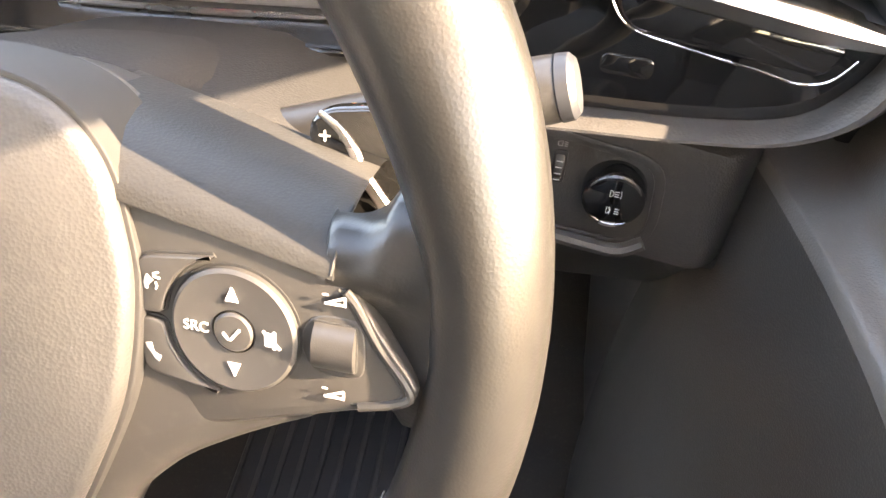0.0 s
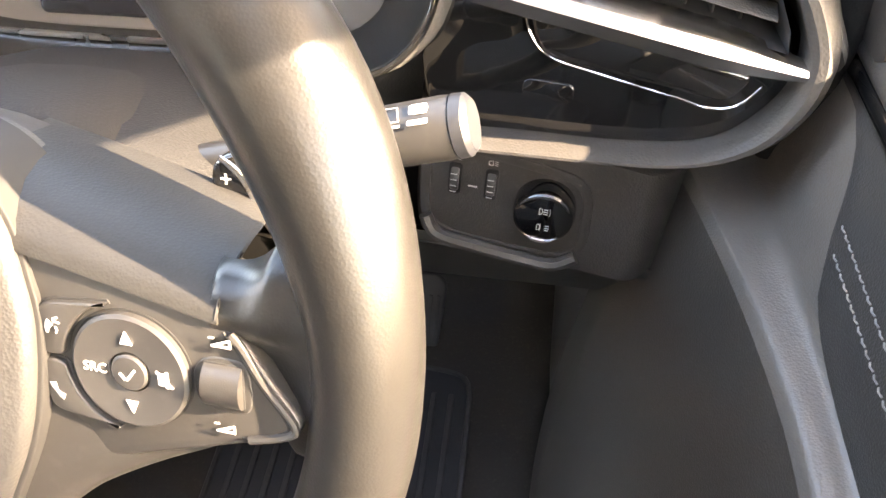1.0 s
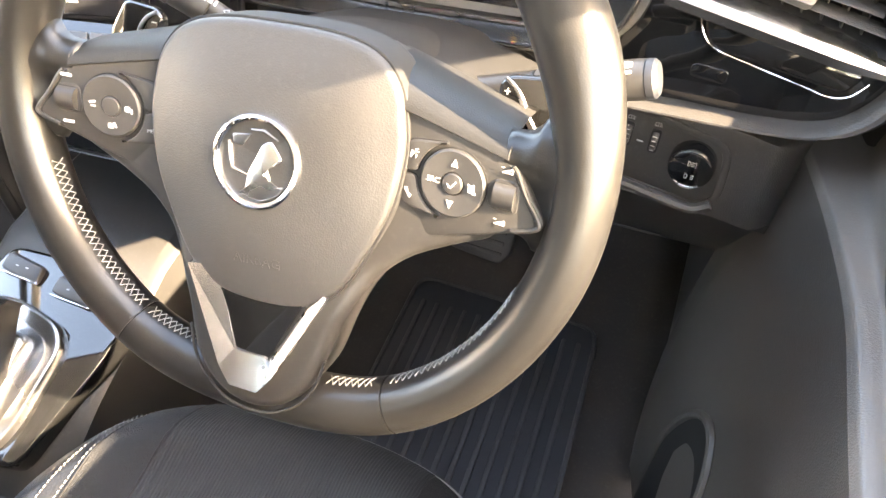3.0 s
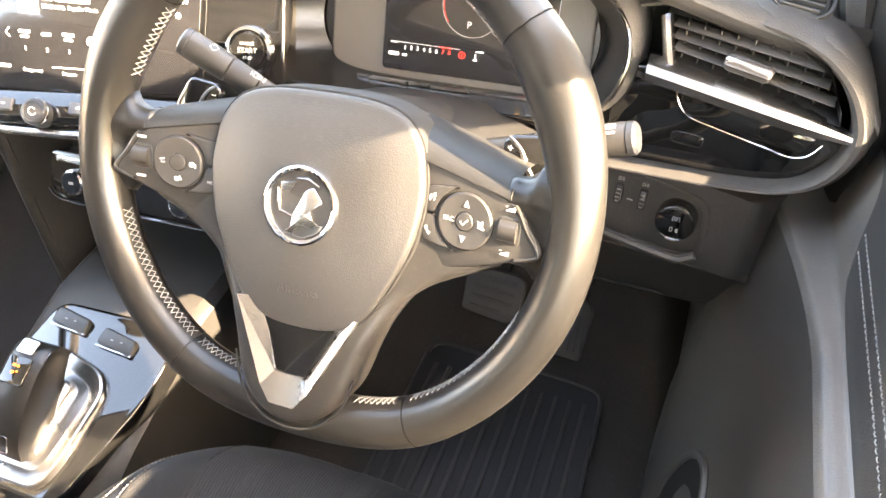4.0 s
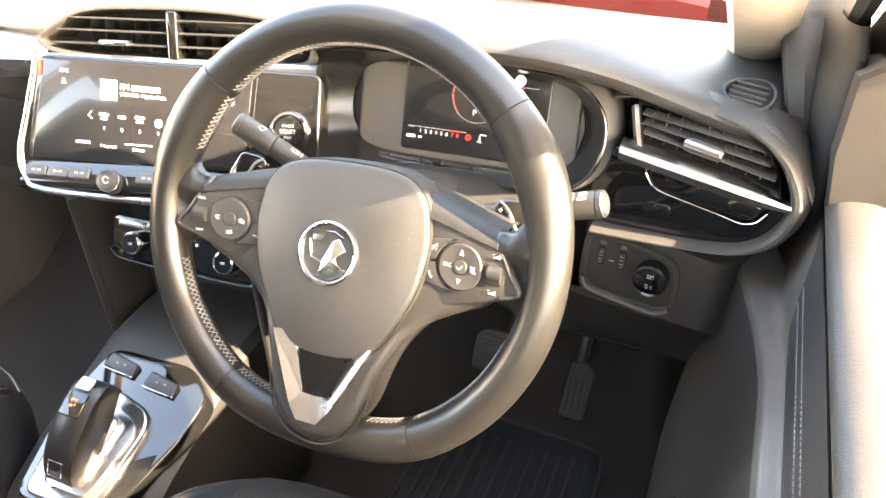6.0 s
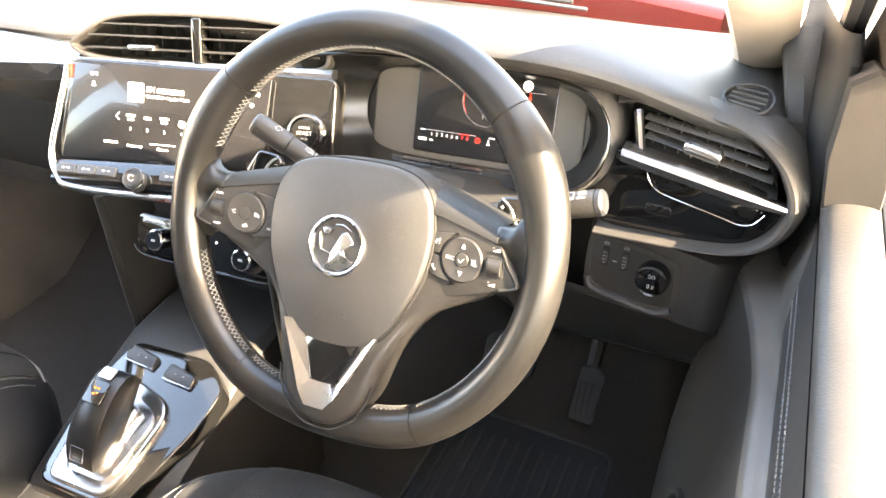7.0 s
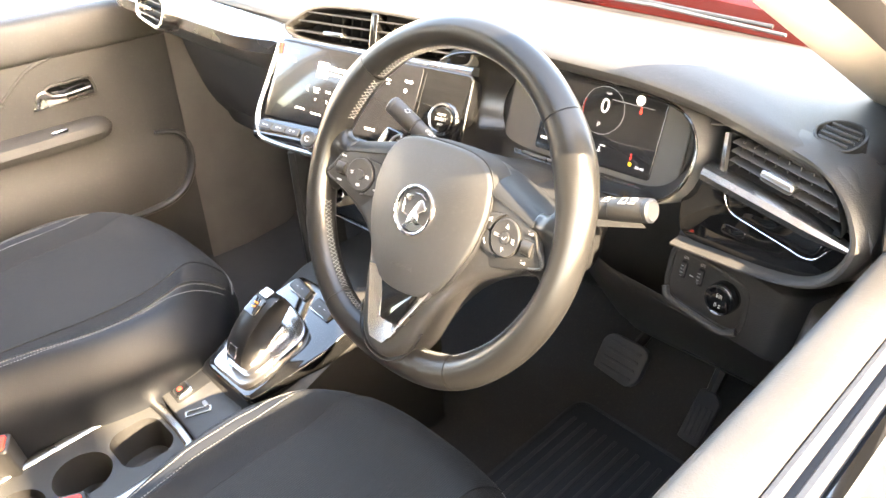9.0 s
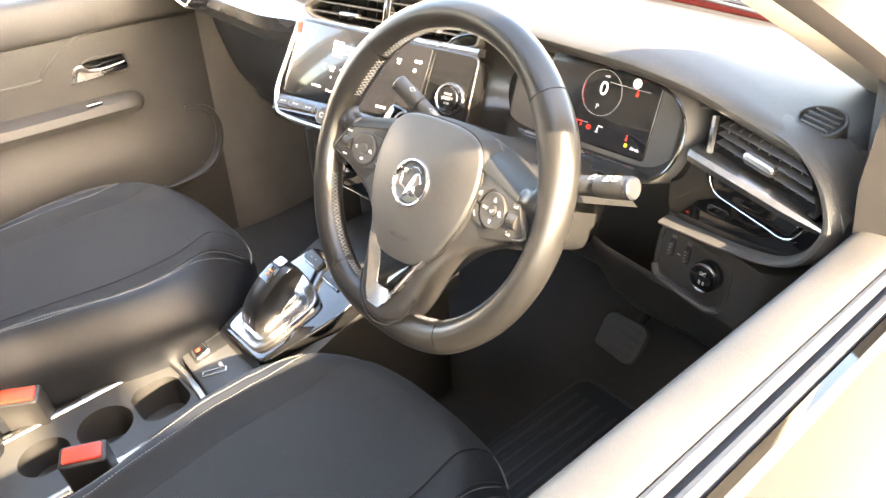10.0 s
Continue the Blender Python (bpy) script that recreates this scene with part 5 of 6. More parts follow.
part("emblem_wing", tube([(-0.004, 0.0165, 0.0155), (0.004, 0.0170, 0.0158), (0.0120, 0.0130, 0.0156)], [0.0004, 0.0012, 0.0005], 8), SILVER, em, m=EM)

# hub back cover and spokes
part("hub_shell", slab(smooth_loop([(0, 0.058), (0.045, 0.056), (0.068, 0.040), (0.072, 0.0), (0.056, -0.035), (0.036, -0.065), (0.0, -0.075), (-0.036, -0.065), (-0.056, -0.035), (-0.072, 0.0), (-0.068, 0.040), (-0.045, 0.056)], 4), -0.055, -0.030, 0.010), SATIN, wheel)
body_half = [(0.050, 0.031), (0.129, 0.0165), (0.129, -0.0260), (0.105, -0.0370), (0.083, -0.0490), (0.0670, -0.0640), (0.0560, -0.0830), (0.0480, -0.1050), (0.0435, -0.1240), (0.0390, -0.1370), (0.0300, -0.1500), (0.0160, -0.1600)]
body_loop = corner_loop([(0, 0.034)] + body_half + [(0, -0.1630)] + [(-x, y) for x, y in body_half[::-1]], 0.009, 4)
spoke_body = slab(body_loop, -0.040, 0.0, 0.010, dome=0.0004, seg=7, dome_rows=12)


def body_lift(x, y):
    """How far the front of the spokes stands out: they rise towards the rim at the sides and at the bottom."""
    k = min(max((-y - 0.055) / 0.04, 0), 1)
    a, b = 0.13 * abs(x) - 0.0180, -0.13 * y - 0.0085 + 0.0060 * k * k * (3 - 2 * k)
    return 0.003 * math.log(math.exp(a / 0.003) + math.exp(b / 0.003))


for v in spoke_body.verts:
    v.co.z += body_lift(v.co.x, v.co.y)
part("spoke_body", spoke_body, SATIN, wheel, "satin black three-armed spoke moulding", sharp=50)
u_line = [(x, y, body_lift(x, y) - 0.0046) for x, y in spline([(0.0446, -0.1200), (0.0402, -0.1370), (0.0315, -0.1510), (0.0168, -0.1616), (0, -0.1646), (-0.0168, -0.1616), (-0.0315, -0.1510), (-0.0402, -0.1370), (-0.0446, -0.1200)], 5)]
part("body_seam", tube(u_line, 0.0010, 8), SEAM, wheel)


def mirrored(pts, s):
    return pts if s > 0 else [(-x, y) for x, y in pts][::-1]


def spoke(s):
    """One side spoke with its switches; s: +1 the right one, -1 the left one."""
    lift = Matrix(((1, 0, 0, 0), (0, 1, 0, 0), (s * 0.13, 0.0, 1, -0.0218), (0, 0, 0, 1)))
    rows = []
    for x in np.linspace(0.050, 0.1292, 14):
        t = (x - 0.050) / 0.090
        y0, y1 = 0.0352 - 0.0195 * t, 0.0530 - 0.0235 * t
        n0 = -0.0055 + 0.0095 * t ** 1.5
        rows.append([(s * x, y0 + (y1 - y0) * f, n0 + dn) for f, dn in ((-0.3, -0.02), (0, -0.001), (0.06, 0.0010), (0.3, 0.0), (0.5, -0.0025), (0.7, -0.0075), (0.88, -0.015), (1.0, -0.025), (1.06, -0.038), (1.06, -0.055))])
    rows.append([(s * 0.1298, y - 0.0003, n - 0.0030) for x, y, n in rows[-1]])
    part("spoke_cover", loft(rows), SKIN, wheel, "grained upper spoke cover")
    plate = corner_loop(mirrored([(0.062, 0.0345), (0.104, 0.0250), (0.1290, 0.0195), (0.1355, 0.0155), (0.1430, 0.004), (0.1530, -0.0085), (0.1505, -0.0140), (0.1366, -0.0185), (0.1000, -0.0310), (0.058, -0.0430)], s), 0.006, 4)
    pl = part("switch_plate", slab(plate, -0.006, 0.001, 0.0022), SATIN, wheel, "black switch plate", m=lift @ move(0, 0, 0.006))
    rim_line = [(s * x, y, 0.0012) for x, y in spline([(0.1325, 0.0160), (0.1355, 0.0125), (0.1415, 0.0025), (0.1500, -0.0088), (0.1478, -0.0130), (0.1366, -0.0165)], 4)]
    part("plate_rim", tube(rim_line, 0.0013, 8), SATIN, pl, m=lift @ move(0, 0, 0.006))
    part("plate_groove", tube([(x - s * 0.0022, y, 0.0008) for x, y, z in rim_line], 0.0006, 6), SEAM, pl, m=lift @ move(0, 0, 0.006))
    c = s * 0.1025
    U = lift @ move(c, 0.0, 0.0070)
    part("key_groove", lathe([(0.0186, -0.001), (0.0186, 0.0004), (0.0004, 0.0004)], 44), SEAM, pl, m=U)
    dp = part("direction_pad", lathe([(0.0178, 0.0), (0.0178, 0.0022), (0.0168, 0.0031), (0.0140, 0.0028), (0.0062, 0.0022), (0.0062, 0.0)], 48), KEYPAD, pl, "round direction pad", m=U)
    part("pad_groove", lathe([(0.0064, 0.0005), (0.0064, 0.0012), (0.0002, 0.0012)], 32), SEAM, dp, m=U)
    part("ok_button", lathe([(0.0056, 0.0008), (0.0056, 0.0026), (0.0050, 0.0032), (0.0003, 0.0034)], 32), KEYPAD, dp, m=U)
    if s > 0:
        part("tick", bars([(-0.0018, -0.0010, 0.0026, 0.0008, -50), (0.0008, -0.0002, 0.0046, 0.0008, 52)], 0.0034), WHITE_INK, dp, m=U)
        for yy, sg in ((0.0108, 1), (-0.0108, -1)):
            part("arrow", slab([(-0.0019, yy - sg * 0.0018), (0.0019, yy - sg * 0.0018), (0.0002, yy + sg * 0.0022), (-0.0002, yy + sg * 0.0022)][::sg], 0.0026, 0.0031, 0.0002, seg=1), WHITE_INK, dp, m=U)
        letters("word", "SRC", 0.0042, WHITE_INK, dp, U @ move(-0.0105, 0.0, 0.0029))
        part("sign", bars([(0.0100, 0.0, 0.0022, 0.0040), (0.0116, 0.0, 0.0010, 0.0052), (0.0108, 0.0, 0.0008, 0.0068, 45)], 0.0029), WHITE_INK, dp, m=U)
    else:
        part("sign", bars([(-0.0110, 0.001, 0.004, 0.0014, 15), (-0.0105, -0.0012, 0.003, 0.001), (0.0105, 0.0, 0.0034, 0.0034), (0.013, -0.001, 0.001, 0.003), (0.0, -0.0112, 0.0036, 0.0030), (0.0026, -0.0105, 0.001, 0.0035, 30)], 0.0029), WHITE_INK, dp, m=U)
    # two keys that hug the round pad on its hub side
    for y0, y1 in ((0.0012, 0.0205), (-0.0205, -0.0006)):
        arc = [(-0.0205 * math.cos(q), 0.0205 * math.sin(q)) for q in np.linspace(math.asin(y0 / 0.0205 * 0.98), math.asin(max(-0.98, min(0.98, y1 / 0.0205 * 0.98))), 8)]
        far = [(-0.0272, y1 * 0.84), (-0.0285, y0)] if abs(y1) > abs(y0) else [(-0.0285, y1), (-0.0272, y0 * 0.84)]
        lp = corner_loop([(x * s, y) for x, y in arc + far], 0.0045, 4)
        part("key_gap", slab(inset(lp, -0.0007) if s < 0 else inset(lp, -0.0007), -0.001, 0.0004, 0.0001, seg=1), SEAM, pl, m=U)
        kk = part("key", slab(lp, 0.0, 0.0022, 0.0007), KEYPAD, pl, m=U)
        yc = (y0 + y1) / 2
        if s > 0:
            if yc > 0:
                sign = join(tube([(-0.0268, yc - 0.0026, 0.0023), (-0.0268, yc - 0.0012, 0.0023), (-0.0262, yc, 0.0023), (-0.0255, yc + 0.0008, 0.0023)], [0.0005, 0.0008, 0.0011, 0.0012], 8, flat=0.3), tube([(-0.0240, yc - 0.0004, 0.0023), (-0.0236, yc - 0.0014, 0.0023), (-0.0240, yc - 0.0024, 0.0023)], 0.0003, 5), bars([(-0.0238, yc + 0.0022, 0.0018, 0.0006, 20), (-0.0236, yc + 0.0010, 0.0022, 0.0006, -10)], 0.0022))
            else:
                sign = tube([(-0.0276, yc + 0.0024, 0.0023), (-0.0274, yc + 0.0012, 0.0023), (-0.0266, yc - 0.0004, 0.0023), (-0.0254, yc - 0.0016, 0.0023), (-0.0244, yc - 0.0020, 0.0023)], [0.0011, 0.0010, 0.0006, 0.0010, 0.0011], 8, flat=0.3)
            part("sign", sign, WHITE_INK, kk, m=U @ move(0.0022, 0, 0))
        elif yc < 0:
            letters("word", "MENU", 0.0030, WHITE_INK, kk, U @ move(0.0258, yc, 0.0023))
    # roller in its bowl, with its two signs
    R = lift @ move(s * 0.1300, 0.0000, 0.0066)
    part("bowl", slab(smooth_loop([(-0.0095, 0.0), (-0.006, 0.0075), (0.003, 0.0085), (0.0072, 0.006), (0.0078, -0.006), (0.003, -0.0085), (-0.006, -0.0075)], 3), -0.003, 0.0008, 0.0006), SATIN, pl, m=R)
    part("roller_gap", slab(rrect(0.0118, 0.0140, 0.001), 0, 0.0011, 0.0002), SEAM, pl, m=R)
    part("roller", loft([[(x, 0.0068 * math.cos(q), 0.0058 * math.sin(q) - 0.0005) for q in np.linspace(0, 2 * math.pi, 24, endpoint=False)] for x in (-0.0055, -0.0052, 0.0052, 0.0055)], around=True, caps=True), SATIN, pl, "ribbed roller", m=R)
    for yy, sg in ((0.0135, 1), (-0.0135, -1)):
        if s > 0:
            part("sign", bars([(0.0, yy - 0.0009, 0.0056, 0.0007), (0.0004, yy + 0.0003, 0.0050, 0.0007, 22), (0.0026, yy, 0.0006, 0.0026), (-0.0026, yy + 0.0014, 0.0016, 0.0005)], 0.0016), WHITE_INK, pl, m=R)
        else:
            part("sign", bars([(0.0, yy, 0.0068, 0.0018)], 0.0016), WHITE_INK, pl, m=R)
    # joint where the leather of the rim meets the spoke
    part("joint", tube([(s * 0.1296, 0.0318, -0.016), (s * 0.1296, 0.0303, -0.0085), (s * 0.1294, 0.0275, -0.0025), (s * 0.1292, 0.0240, 0.0016), (s * 0.1286, 0.0200, 0.0026)], 0.0006, 6), SEAM, wheel)
    # leather bridge between spoke and rim, hollowed into the rim above and below
    rows = []
    for x in np.concatenate([[0.1262], np.linspace(0.1272, 0.166, 15)]):
        up, dn = min(max(x - 0.131, 0), 0.0125), min(max(x - 0.138, 0), 0.0078)
        yt, yb = 0.0450 - math.sqrt(0.0130 ** 2 - up ** 2), -0.0320 + math.sqrt(0.0080 ** 2 - dn ** 2)
        row = []
        for q in np.linspace(0.02, 0.98, 19):
            y = (yt + yb) / 2 + (yt - yb) / 2 * math.cos(math.pi * q)
            k = min(max((y - 0.006) / 0.014, 0), 1)
            f = float(np.interp(x, (0.127, 0.135, 0.145, 0.153, 0.160, 0.166), (-0.0065, -0.0055, -0.0025, 0.0025, 0.0080, 0.0120)))
            f += 0.0106 * k * k * (3 - 2 * k) * min(1, max(0, (0.160 - x) / 0.02))
            row.append((s * x, y, -0.018 + (f + 0.018) * math.sin(math.pi * q) ** 0.42 - (0.0025 if x < 0.127 else 0)))
        rows.append(row)
    part("rim_bridge", loft(rows), LEATHER, wheel, "leather bridge to the rim", sharp=60)
    # shift paddle behind the spoke
    pdl = part("paddle", slab(corner_loop(mirrored([(0.100, 0.005), (0.140, 0.005), (0.146, 0.030), (0.134, 0.052), (0.112, 0.0495), (0.1065, 0.044), (0.1085, 0.032)], s), 0.005, 4), -0.058, -0.0515, 0.0022), GLOSS, wheel, "gloss black shift paddle")
    part("paddle_edge", tube(spline([(s * 0.1105, 0.0478, -0.0515), (s * 0.1165, 0.0438, -0.0505), (s * 0.1209, 0.038, -0.0503), (s * 0.1243, 0.0307, -0.0503), (s * 0.1308, 0.0213, -0.0505), (s * 0.138, 0.012, -0.0505)], 4), [0.0010 + 0.00006 * i for i in range(21)], 8, flat=0.5), SILVER, pdl)
    part("paddle_mark", bars([(s * 0.1124, 0.041, 0.0036, 0.0007)] + ([(s * 0.1124, 0.041, 0.0007, 0.0036)] if s > 0 else []), -0.0514), WHITE_INK, pdl)


spoke(1)
spoke(-1)

# lower spoke: dark body, silver V, gloss well
VT = Matrix(((1, 0, 0, 0), (0, 1, 0, 0), (0, -0.13, 1, -0.0025), (0, 0, 0, 1)))
part("well", slab(corner_loop([(-0.038, -0.066), (-0.012, -0.125), (0.012, -0.125), (0.038, -0.066)], 0.003), -0.004, 0.0024, 0.0005), GLOSS, wheel, m=VT)


def facet(outer, inner, n_out, n_in, base=-0.002):
    a, b, c, d = outer[0], outer[1], inner[1], inner[0]
    return loft([[(*a, base), (*a, n_out), (*d, n_in), (*d, base)], [(*b, base), (*b, n_out + 0.002), (*c, n_in + 0.002), (*c, base)]], around=True, caps=True)


sv = part("v_trim", facet([(-0.0440, -0.0775), (-0.0170, -0.1335)], [(-0.0250, -0.0765), (-0.0100, -0.1230)], 0.0055, 0.0015), SILVER, wheel, "satin silver V-shaped spoke trim", m=VT)
part("v_arm", facet([(0.0440, -0.0775), (0.0170, -0.1335)], [(0.0310, -0.0765), (0.0105, -0.1230)], 0.0055, -0.0040, -0.006), SILVER, sv, m=VT)
v_rows = [((-0.0169, -0.1336), (-0.0099, -0.1231)), ((-0.0090, -0.1440), (-0.004, -0.1236)), ((0.0090, -0.1440), (0.004, -0.1236)), ((0.0169, -0.1336), (0.0099, -0.1231))]
part("v_base", loft([[(*a, -0.002), (*a, 0.0075), (*b, 0.0034), (*b, -0.002)] for a, b in v_rows], around=True, caps=True), SILVER, sv, m=VT)

# ---- column and stalks ----
col = thing("steering_column", W_M, "dark plastic steering column shroud with two stalks", "steering column")
rows = []
for n, w, h, c in ((-0.045, 0.040, 0.040, 0.0), (-0.050, 0.062, 0.055, -0.002), (-0.075, 0.066, 0.060, -0.004), (-0.11, 0.066, 0.062, -0.006), (-0.17, 0.064, 0.062, -0.01), (-0.26, 0.060, 0.055, -0.015)):
    rows.append([(w * math.copysign(abs(math.cos(q)) ** 0.6, math.cos(q)), c + h * math.copysign(abs(math.sin(q)) ** 0.6, math.sin(q)), n) for q in np.linspace(0, 2 * math.pi, 32, endpoint=False)])
part("shroud", loft(rows, around=True, caps=True), COVER, col, "grained column shroud")
part("shroud_joint", tube([(0.066, -0.006, -0.055), (0.068, -0.008, -0.11), (0.066, -0.01, -0.17)], 0.0012, 6), SEAM, col)
upper = []
for n, top, w in ((-0.060, 0.022, 0.085), (-0.063, 0.036, 0.098), (-0.072, 0.043, 0.108), (-0.095, 0.048, 0.115), (-0.14, 0.051, 0.120), (-0.21, 0.054, 0.124)):
    upper.append([(w * q, top * (1 - 0.62 * abs(q) ** 2.6), n - 0.012 * q * q) for q in np.linspace(-1, 1, 21)])
part("collar", loft(upper), COVER, col, "smooth grained cover behind the wheel")


def stalk(s, tip, root, label):
    a, b = Vector(root), Vector(tip)
    d = b - a
    k = 0.84 if s > 0 else 0.80
    sk = part("stalk", tube([a, a + d * 0.2, a + d * 0.5], [r * k for r in (0.0098, 0.0105, 0.0116)], 18, flat=0.85), SATIN, col, label)
    part("collar", tube([a + d * 0.505, a + d * 0.51, a + d * 0.69, a + d * 0.70], [r * k for r in (0.011, 0.0122, 0.0128, 0.0122)], 18, flat=0.9), KEYPAD, sk)
    part("end_sleeve", tube([a + d * 0.705, a + d * 0.71, a + d * 0.96, a + d * 0.985], [r * k for r in (0.0128, 0.0135, 0.0140, 0.0136)], 18, flat=0.95), SATIN, sk)
    part("end_cap", tube([a + d * 0.985, a + d * 0.99, a + d * 1.02, a + d * 1.035], [r * k for r in (0.0132, 0.0139, 0.0135, 0.011)], 22, flat=0.95), GREY_END if s > 0 else SATIN, sk, "pale grey end" if s > 0 else "")
    return sk


sr = stalk(1, (0.184, 0.0555, -0.0886), (0.055, 0.020, -0.110), "wiper stalk with white signs and pale grey end")
sl = stalk(-1, (-0.152, 0.074, -0.072), (-0.050, 0.020, -0.112), "indicator stalk with white signs")


def on_stalk(tip, root, f, r, face):
    """A frame on a stalk's skin at a part of its length: x along it, z out of it."""
    a, b = Vector(root), Vector(tip)
    d = (b - a).normalized()
    n = Vector(face) - d * d.dot(Vector(face))
    n.normalize()
    if d.x < 0:
        d = -d
    return axes(a + (b - a) * f + n * r, d, n.cross(d))

RF = on_stalk((0.184, 0.0555, -0.0886), (0.055, 0.020, -0.110), 0.875, 0.0117, (0.2, 0.75, 0.65))
part("stalk_sign", join(outline([(-0.009, -0.003), (-0.002, -0.003), (-0.003, 0.003), (-0.008, 0.003)], 0.0), bars([(-0.0055, -0.0052, 0.008, 0.0011), (0.005, 0.001, 0.007, 0.0042), (0.005, -0.0045, 0.0075, 0.0022)], -0.0001)), WHITE_INK, sr, m=RF)
RF = on_stalk((0.184, 0.0555, -0.0886), (0.055, 0.020, -0.110), 0.69, 0.0106, (0.2, 0.75, 0.65))
part("stalk_sign", join(outline([(-0.006, -0.002), (0.001, -0.002), (0.002, 0.002), (-0.005, 0.002)]), bars([(0.0055, 0.0, 0.003, 0.0010), (0.0055, 0.003, 0.003, 0.0010), (-0.002, 0.0045, 0.006, 0.0008, 20)])), WHITE_INK, sr, m=RF)
LF = on_stalk((-0.152, 0.074, -0.072), (-0.050, 0.020, -0.112), 0.36, 0.0108, (0.1, 0.75, 0.65))
part("stalk_sign", join(outline([(-0.0085, 0.0), (-0.0055, 0.0025), (-0.0055, 0.0012), (-0.0025, 0.0012), (-0.0025, -0.0012), (-0.0055, -0.0012), (-0.0055, -0.0025)]), outline([(0.0065, 0.0), (0.0035, 0.0025), (0.0035, 0.0012), (0.0005, 0.0012), (0.0005, -0.0012), (0.0035, -0.0012), (0.0035, -0.0025)]), bars([(0.0085, 0.0, 0.0005, 0.006)])), WHITE_INK, sl, m=LF)
LF = on_stalk((-0.152, 0.074, -0.072), (-0.050, 0.020, -0.112), 0.52, 0.0122, (0.1, 0.75, 0.65))
part("stalk_sign", join(outline([(-0.004, -0.0018), (-0.001, -0.0022), (-0.001, 0.0022), (-0.004, 0.0018)]), bars([(0.0015, d, 0.003, 0.0006) for d in (-0.0015, 0, 0.0015)] + [(-0.006, 0.0, 0.0006, 0.004), (0.005, 0.0, 0.0016, 0.004)])), WHITE_INK, sl, m=LF)
LF = on_stalk((-0.152, 0.074, -0.072), (-0.050, 0.020, -0.112), 0.83, 0.0139, (0.1, 0.75, 0.65))
part("stalk_sign", join(tube([(0.0026 * math.cos(q), 0.0026 * math.sin(q), 0) for q in np.linspace(0.4, 2.6, 10)], 0.0003, 5), tube([(0.0026 * math.cos(q), 0.0026 * math.sin(q), 0) for q in np.linspace(3.5, 5.8, 10)], 0.0003, 5), bars([(0.0028, 0.0008, 0.0014, 0.0014), (-0.0028, -0.0008, 0.0014, 0.0014)])), WHITE_INK, sl, m=LF)


# ---- seats ----
SEAT_HALF = [(0.06, 0.298), (0.12, 0.285), (0.171, 0.255), (0.203, 0.222), (0.229, 0.16), (0.233, 0.10), (0.224, 0.03), (0.205, -0.04), (0.185, -0.12), (0.172, -0.25), (0.14, -0.29)]


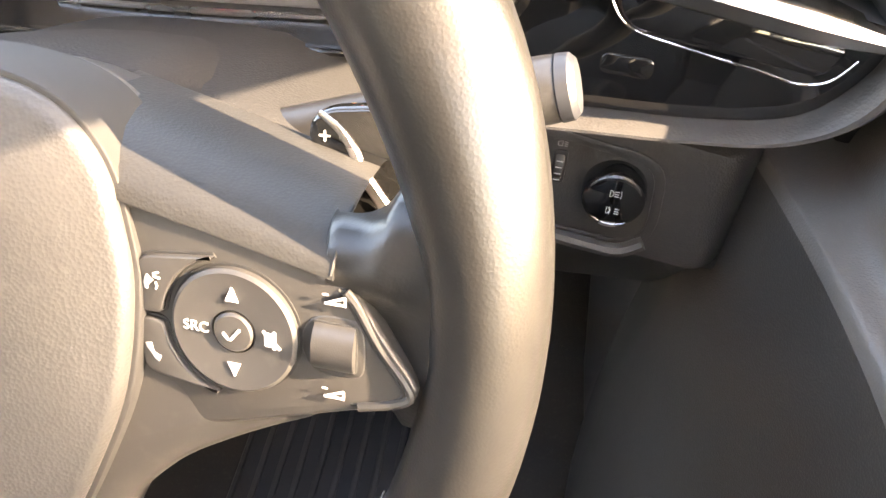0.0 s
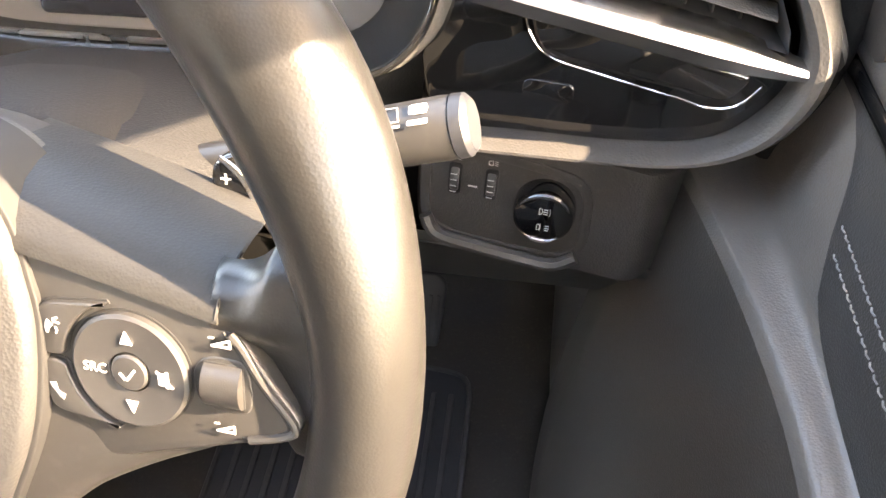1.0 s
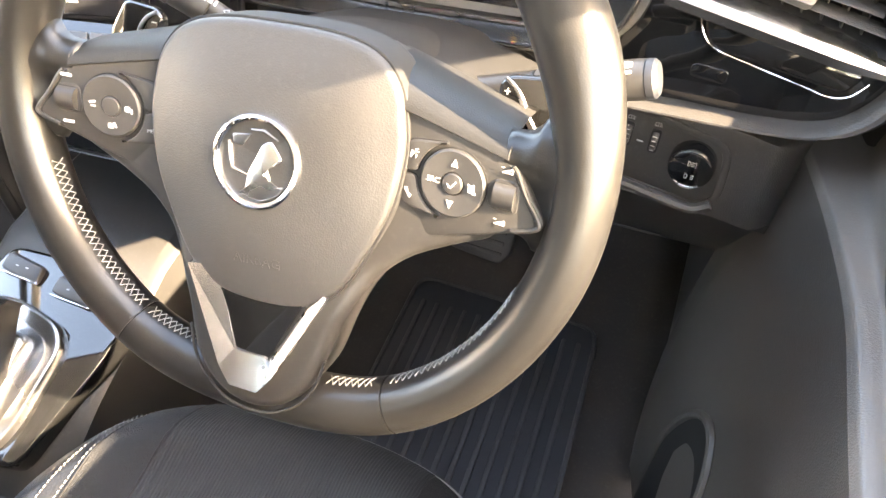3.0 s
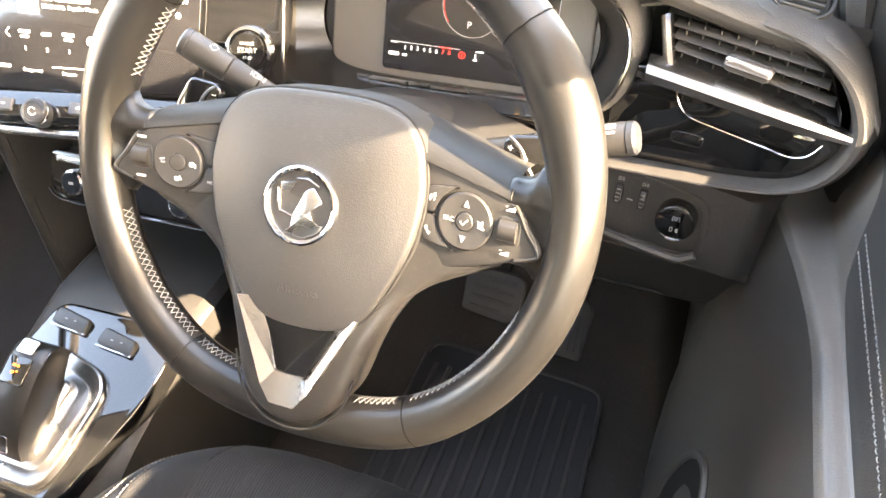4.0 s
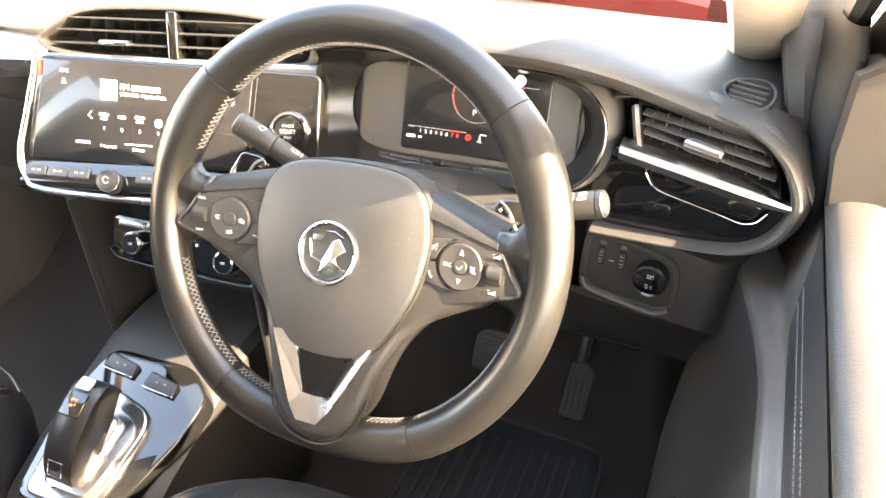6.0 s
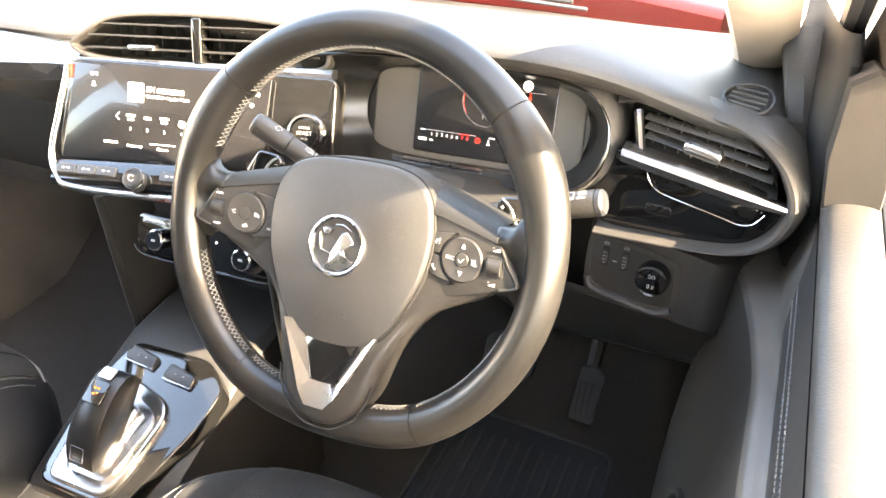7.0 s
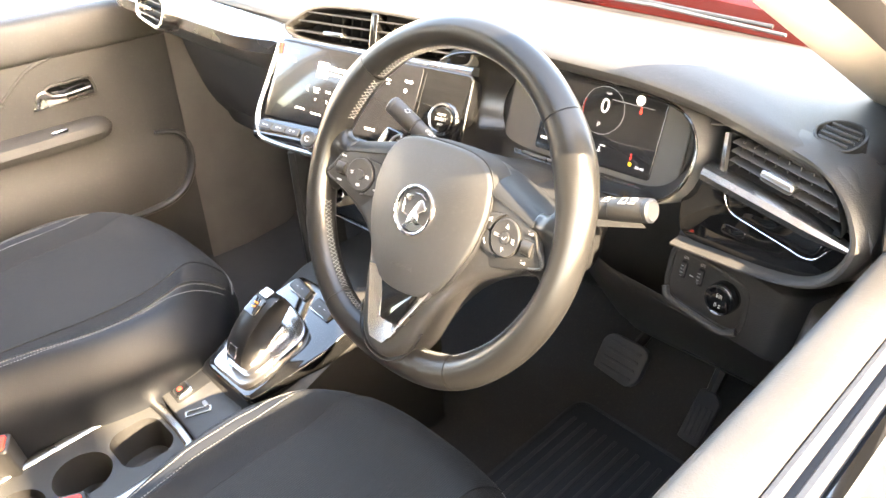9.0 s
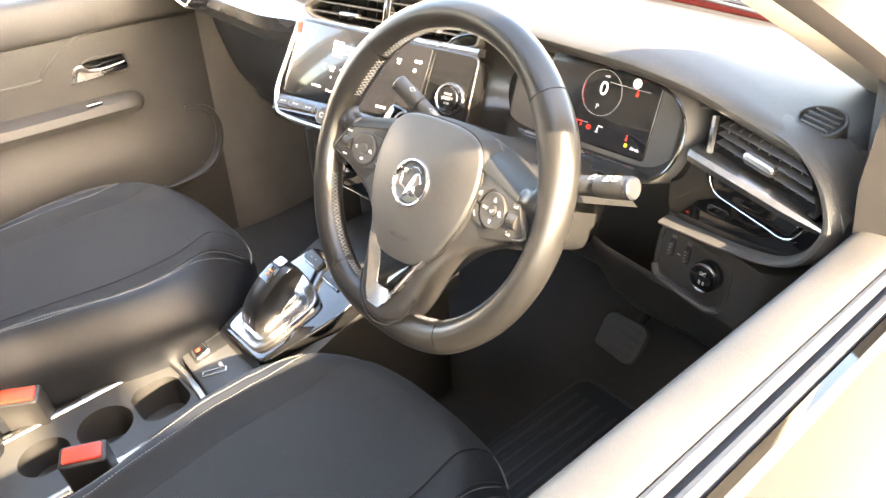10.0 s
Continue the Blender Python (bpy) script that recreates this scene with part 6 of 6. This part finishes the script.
def seat(name, cx, cy, wide, lean, label):
    ob = thing(name, move(cx, cy, 0.350), label, "car seat", "front seats")
    half = [(x * wide, y) for x, y in SEAT_HALF]
    loop = smooth_loop([(0.0, 0.300)] + half + [(0, -0.30)] + [(-x, y) for x, y in half[::-1]], 5)
    ang = np.array([math.atan2(y, x) for x, y in loop])
    rad = np.array([math.hypot(x, y) for x, y in loop])
    order = np.argsort(ang)
    ang, rad = ang[order], rad[order]
    H = 0.265

    def top(x, y, e=0.0):
        """Height of the cushion's skin at a place: soft bolsters at the sides, a rounded edge all round."""
        q = math.hypot(x, y) / float(np.interp(math.atan2(y, x), ang, rad, period=2 * math.pi))
        edge = min(1, max(0, (1 - q) * 0.25 / 0.055))
        b = math.exp(-((q - 0.80) / 0.13) ** 2) * min(1, (x / 0.13) ** 2)
        return 0.195 + (H - 0.195) * math.sqrt(max(0, 1 - (1 - edge) ** 2)) + (0.020 * b + 0.02 * (y + 0.1)) * edge + e

    rows = [[(x * k, y * k, z) for x, y in loop] for z, k in ((0.02, 0.90), (0.09, 0.95), (0.15, 0.985), (0.195, 1.0))]
    for k in range(1, 26):
        f = 1 - (k / 25) ** 1.3
        rows.append([(x * f, y * f, top(x * f, y * f)) for x, y in loop] if f > 0.001 else [(x * 0.001, y * 0.001, top(0.001, 0.001)) for x, y in loop])
    part("base", loft(rows, around=True, caps=True), BOLSTER, ob, "black leatherette side bolsters", sharp=80)

    ys_, xs_ = [q[1] for q in half[::-1]], [q[0] for q in half[::-1]]

    def side(y):
        """Half width of the cloth centre at y."""
        return 0.70 * float(np.interp(min(y, 0.12), ys_, xs_)) * (1 - 0.10 * max(0, y - 0.05) / 0.25)

    def front(x):
        return float(np.interp(abs(x), [0.0] + [q[0] for q in half[:5]], [0.30] + [q[1] for q in half[:5]]))

    def sheet(u0, u1, n, e, reach):
        out = []
        for u in np.linspace(u0, u1, n):
            col = []
            for y in np.linspace(-0.275, front(u * 0.155 * wide) * reach, 46):
                x = u * side(y)
                col.append((x, y, top(x, y, e)))
            out.append(col)
        return loft(out)

    part("insert", sheet(-1, 1, 30, 0.0030, 0.985), CLOTH, ob, "black woven cloth centre")
    part("ribbed_panel", sheet(-0.72, 0.72, 22, 0.0046, 0.984), RIBCLOTH, ob, "finely ribbed cloth panel")
    for u in (-0.72, 0.72):
        part("cloth_seam", tube([(u * side(y), y, top(u * side(y), y, 0.0045)) for y in np.linspace(-0.27, front(u * 0.155 * wide) * 0.98, 40)], 0.0008, 6), SEAM, ob)
    for sgn in (1, -1):
        for off in (1.035, 1.105):
            pts = [(sgn * off * side(y), y) for y in np.linspace(-0.27, front(off * 0.155 * wide) * 0.93, 120)]
            st = [tube([(x, y, top(x, y, 0.0004)), (x, y + 0.0013, top(x, y, 0.0011)), (x, y + 0.0026, top(x, y, 0.0004))], 0.0005, 5) for x, y in pts]
            part("stitching", join(*st), THREAD, ob, "grey double stitching")
        part("cloth_seam", tube([(sgn * 1.01 * side(y), y, top(sgn * 1.01 * side(y), y, 0.001)) for y in np.linspace(-0.27, front(0.155 * wide) * 0.95, 50)], 0.0015, 6), SEAM, ob)
    part("welt", tube([(x, front(x) * 0.985, top(x, front(x) * 0.985, 0.003)) for x in np.linspace(-0.15 * wide, 0.15 * wide, 30)], 0.0013, 6), THREAD, ob, "grey piping")
    # backrest
    back = []
    for f in np.linspace(0, 1, 14):
        y, z = lean - 0.05 * f - 0.20 * f * f, 0.03 + 0.86 * f
        w = (0.235 - 0.04 * f ** 2) * wide
        back.append([(w * math.copysign(abs(math.cos(q)) ** 0.55, math.cos(q)), y + 0.075 * math.copysign(abs(math.sin(q)) ** 0.7, math.sin(q)) + 0.03 * abs(math.cos(q)) ** 3, z) for q in np.linspace(0, 2 * math.pi, 30, endpoint=False)])
    part("backrest", loft(back, around=True, caps=True), BOLSTER, ob, "black leatherette backrest")
    for sgn in (1, -1):
        st = []
        for f in np.linspace(0.16, 0.95, 90):
            y, z = lean - 0.05 * f - 0.20 * f * f, 0.03 + 0.86 * f
            w = (0.235 - 0.04 * f ** 2) * wide
            p = Vector((sgn * 0.80 * w, y + 0.0915, z))
            st.append(tube([p, p + Vector((0, 0.0006, 0.0022)), p + Vector((0, 0, 0.0044))], 0.0006, 5))
        part("stitching", join(*st), THREAD, ob, "grey stitching")
    return ob


seat("driver_seat", 0.340, -0.259, 1.0, -0.36, "black driver's seat, ribbed cloth centre, leatherette bolsters, grey stitching")
seat("passenger_seat", -0.330, -0.240, 1.10, -0.245, "black passenger seat, cloth centre, leatherette bolsters, grey stitching")

# seat belt buckles beside the console
for x, y, z, rz in ((0.067, -0.357, 0.556, 64), (-0.114, -0.388, 0.552, 59)):
    bk = thing("belt_buckle", move(x, y, z, 12, 0, rz), "black seat belt buckle with a red release button", "seat belt buckle", "seat belt buckles")
    part("body", slab(rrect(0.060, 0.034, 0.006, 4), -0.085, 0.012, 0.004), SATIN, bk)
    part("button", slab(rrect(0.050, 0.024, 0.004, 3), 0.010, 0.0155, 0.002), RED_BUTTON, bk, "red release button")
    part("stalk", box(0.030, 0.010, 0.10, 0.003, (0, 0, -0.12)), HARD, bk)

# ---- footwell ----
mat = thing("floor_mat", move(0.42, 0.28, 0.332), "black ribbed rubber driver's floor mat", "floor mat")
ml = corner_loop([(-0.15, -0.30), (0.135, -0.30), (0.130, 0.145), (0.10, 0.155), (-0.15, 0.165)], 0.03, 4)
part("sheet", slab(ml, -0.006, 0.002, 0.002), FLAP, mat)
part("edge", tube([(x, y, 0.003) for x, y in ml], 0.0035, 6, closed=True), RUBBER, mat, "raised edge")
for i in range(12):
    part("rib", box(0.007, 0.40, 0.004, 0.0015, (-0.128 + 0.0215 * i, -0.08, 0.003)), RUBBER, mat)

bp_m = axes((0.385, 0.370, 0.540), (1, -0.08, 0.02), (0, 0.55, 0.83))
brake = thing("brake_pedal", bp_m, "wide black ribbed rubber brake pedal", "pedal")
part("pad", slab(corner_loop([(-0.040, -0.030), (0.028, -0.034), (0.040, -0.018), (0.040, 0.028), (0.026, 0.034), (-0.030, 0.032), (-0.042, 0.020)], 0.008, 3), -0.008, 0.004, 0.003), RUBBER, brake)
for i in range(4):
    part("rib", box(0.058, 0.005, 0.003, 0.001, (0, -0.021 + 0.014 * i, 0.0045)), RUBBER, brake)
part("arm", tube([(0, 0.0, -0.012), (0.0, 0.08, -0.06), (0.0, 0.22, -0.06)], 0.009, 8), SATIN, brake)
ap_m = axes((0.488, 0.455, 0.430), (1, -0.02, 0.0), (0, 0.50, 0.86))
accel = thing("accelerator_pedal", ap_m, "black ribbed rubber accelerator pedal on grey arm", "pedal")
part("pad", slab(corner_loop([(-0.021, -0.046), (0.018, -0.048), (0.023, 0.034), (0.010, 0.046), (-0.016, 0.044)], 0.006, 3), -0.006, 0.004, 0.003), RUBBER, accel)
for i in range(4):
    part("rib", box(0.005, 0.055, 0.003, 0.001, (-0.013 + 0.009 * i, -0.008, 0.0045)), RUBBER, accel)
part("arm", tube([(0, 0.02, -0.008), (0.0, 0.085, -0.012), (0.0, 0.20, -0.04)], [0.010, 0.012, 0.010], 8), SATIN, accel, "grey arm")
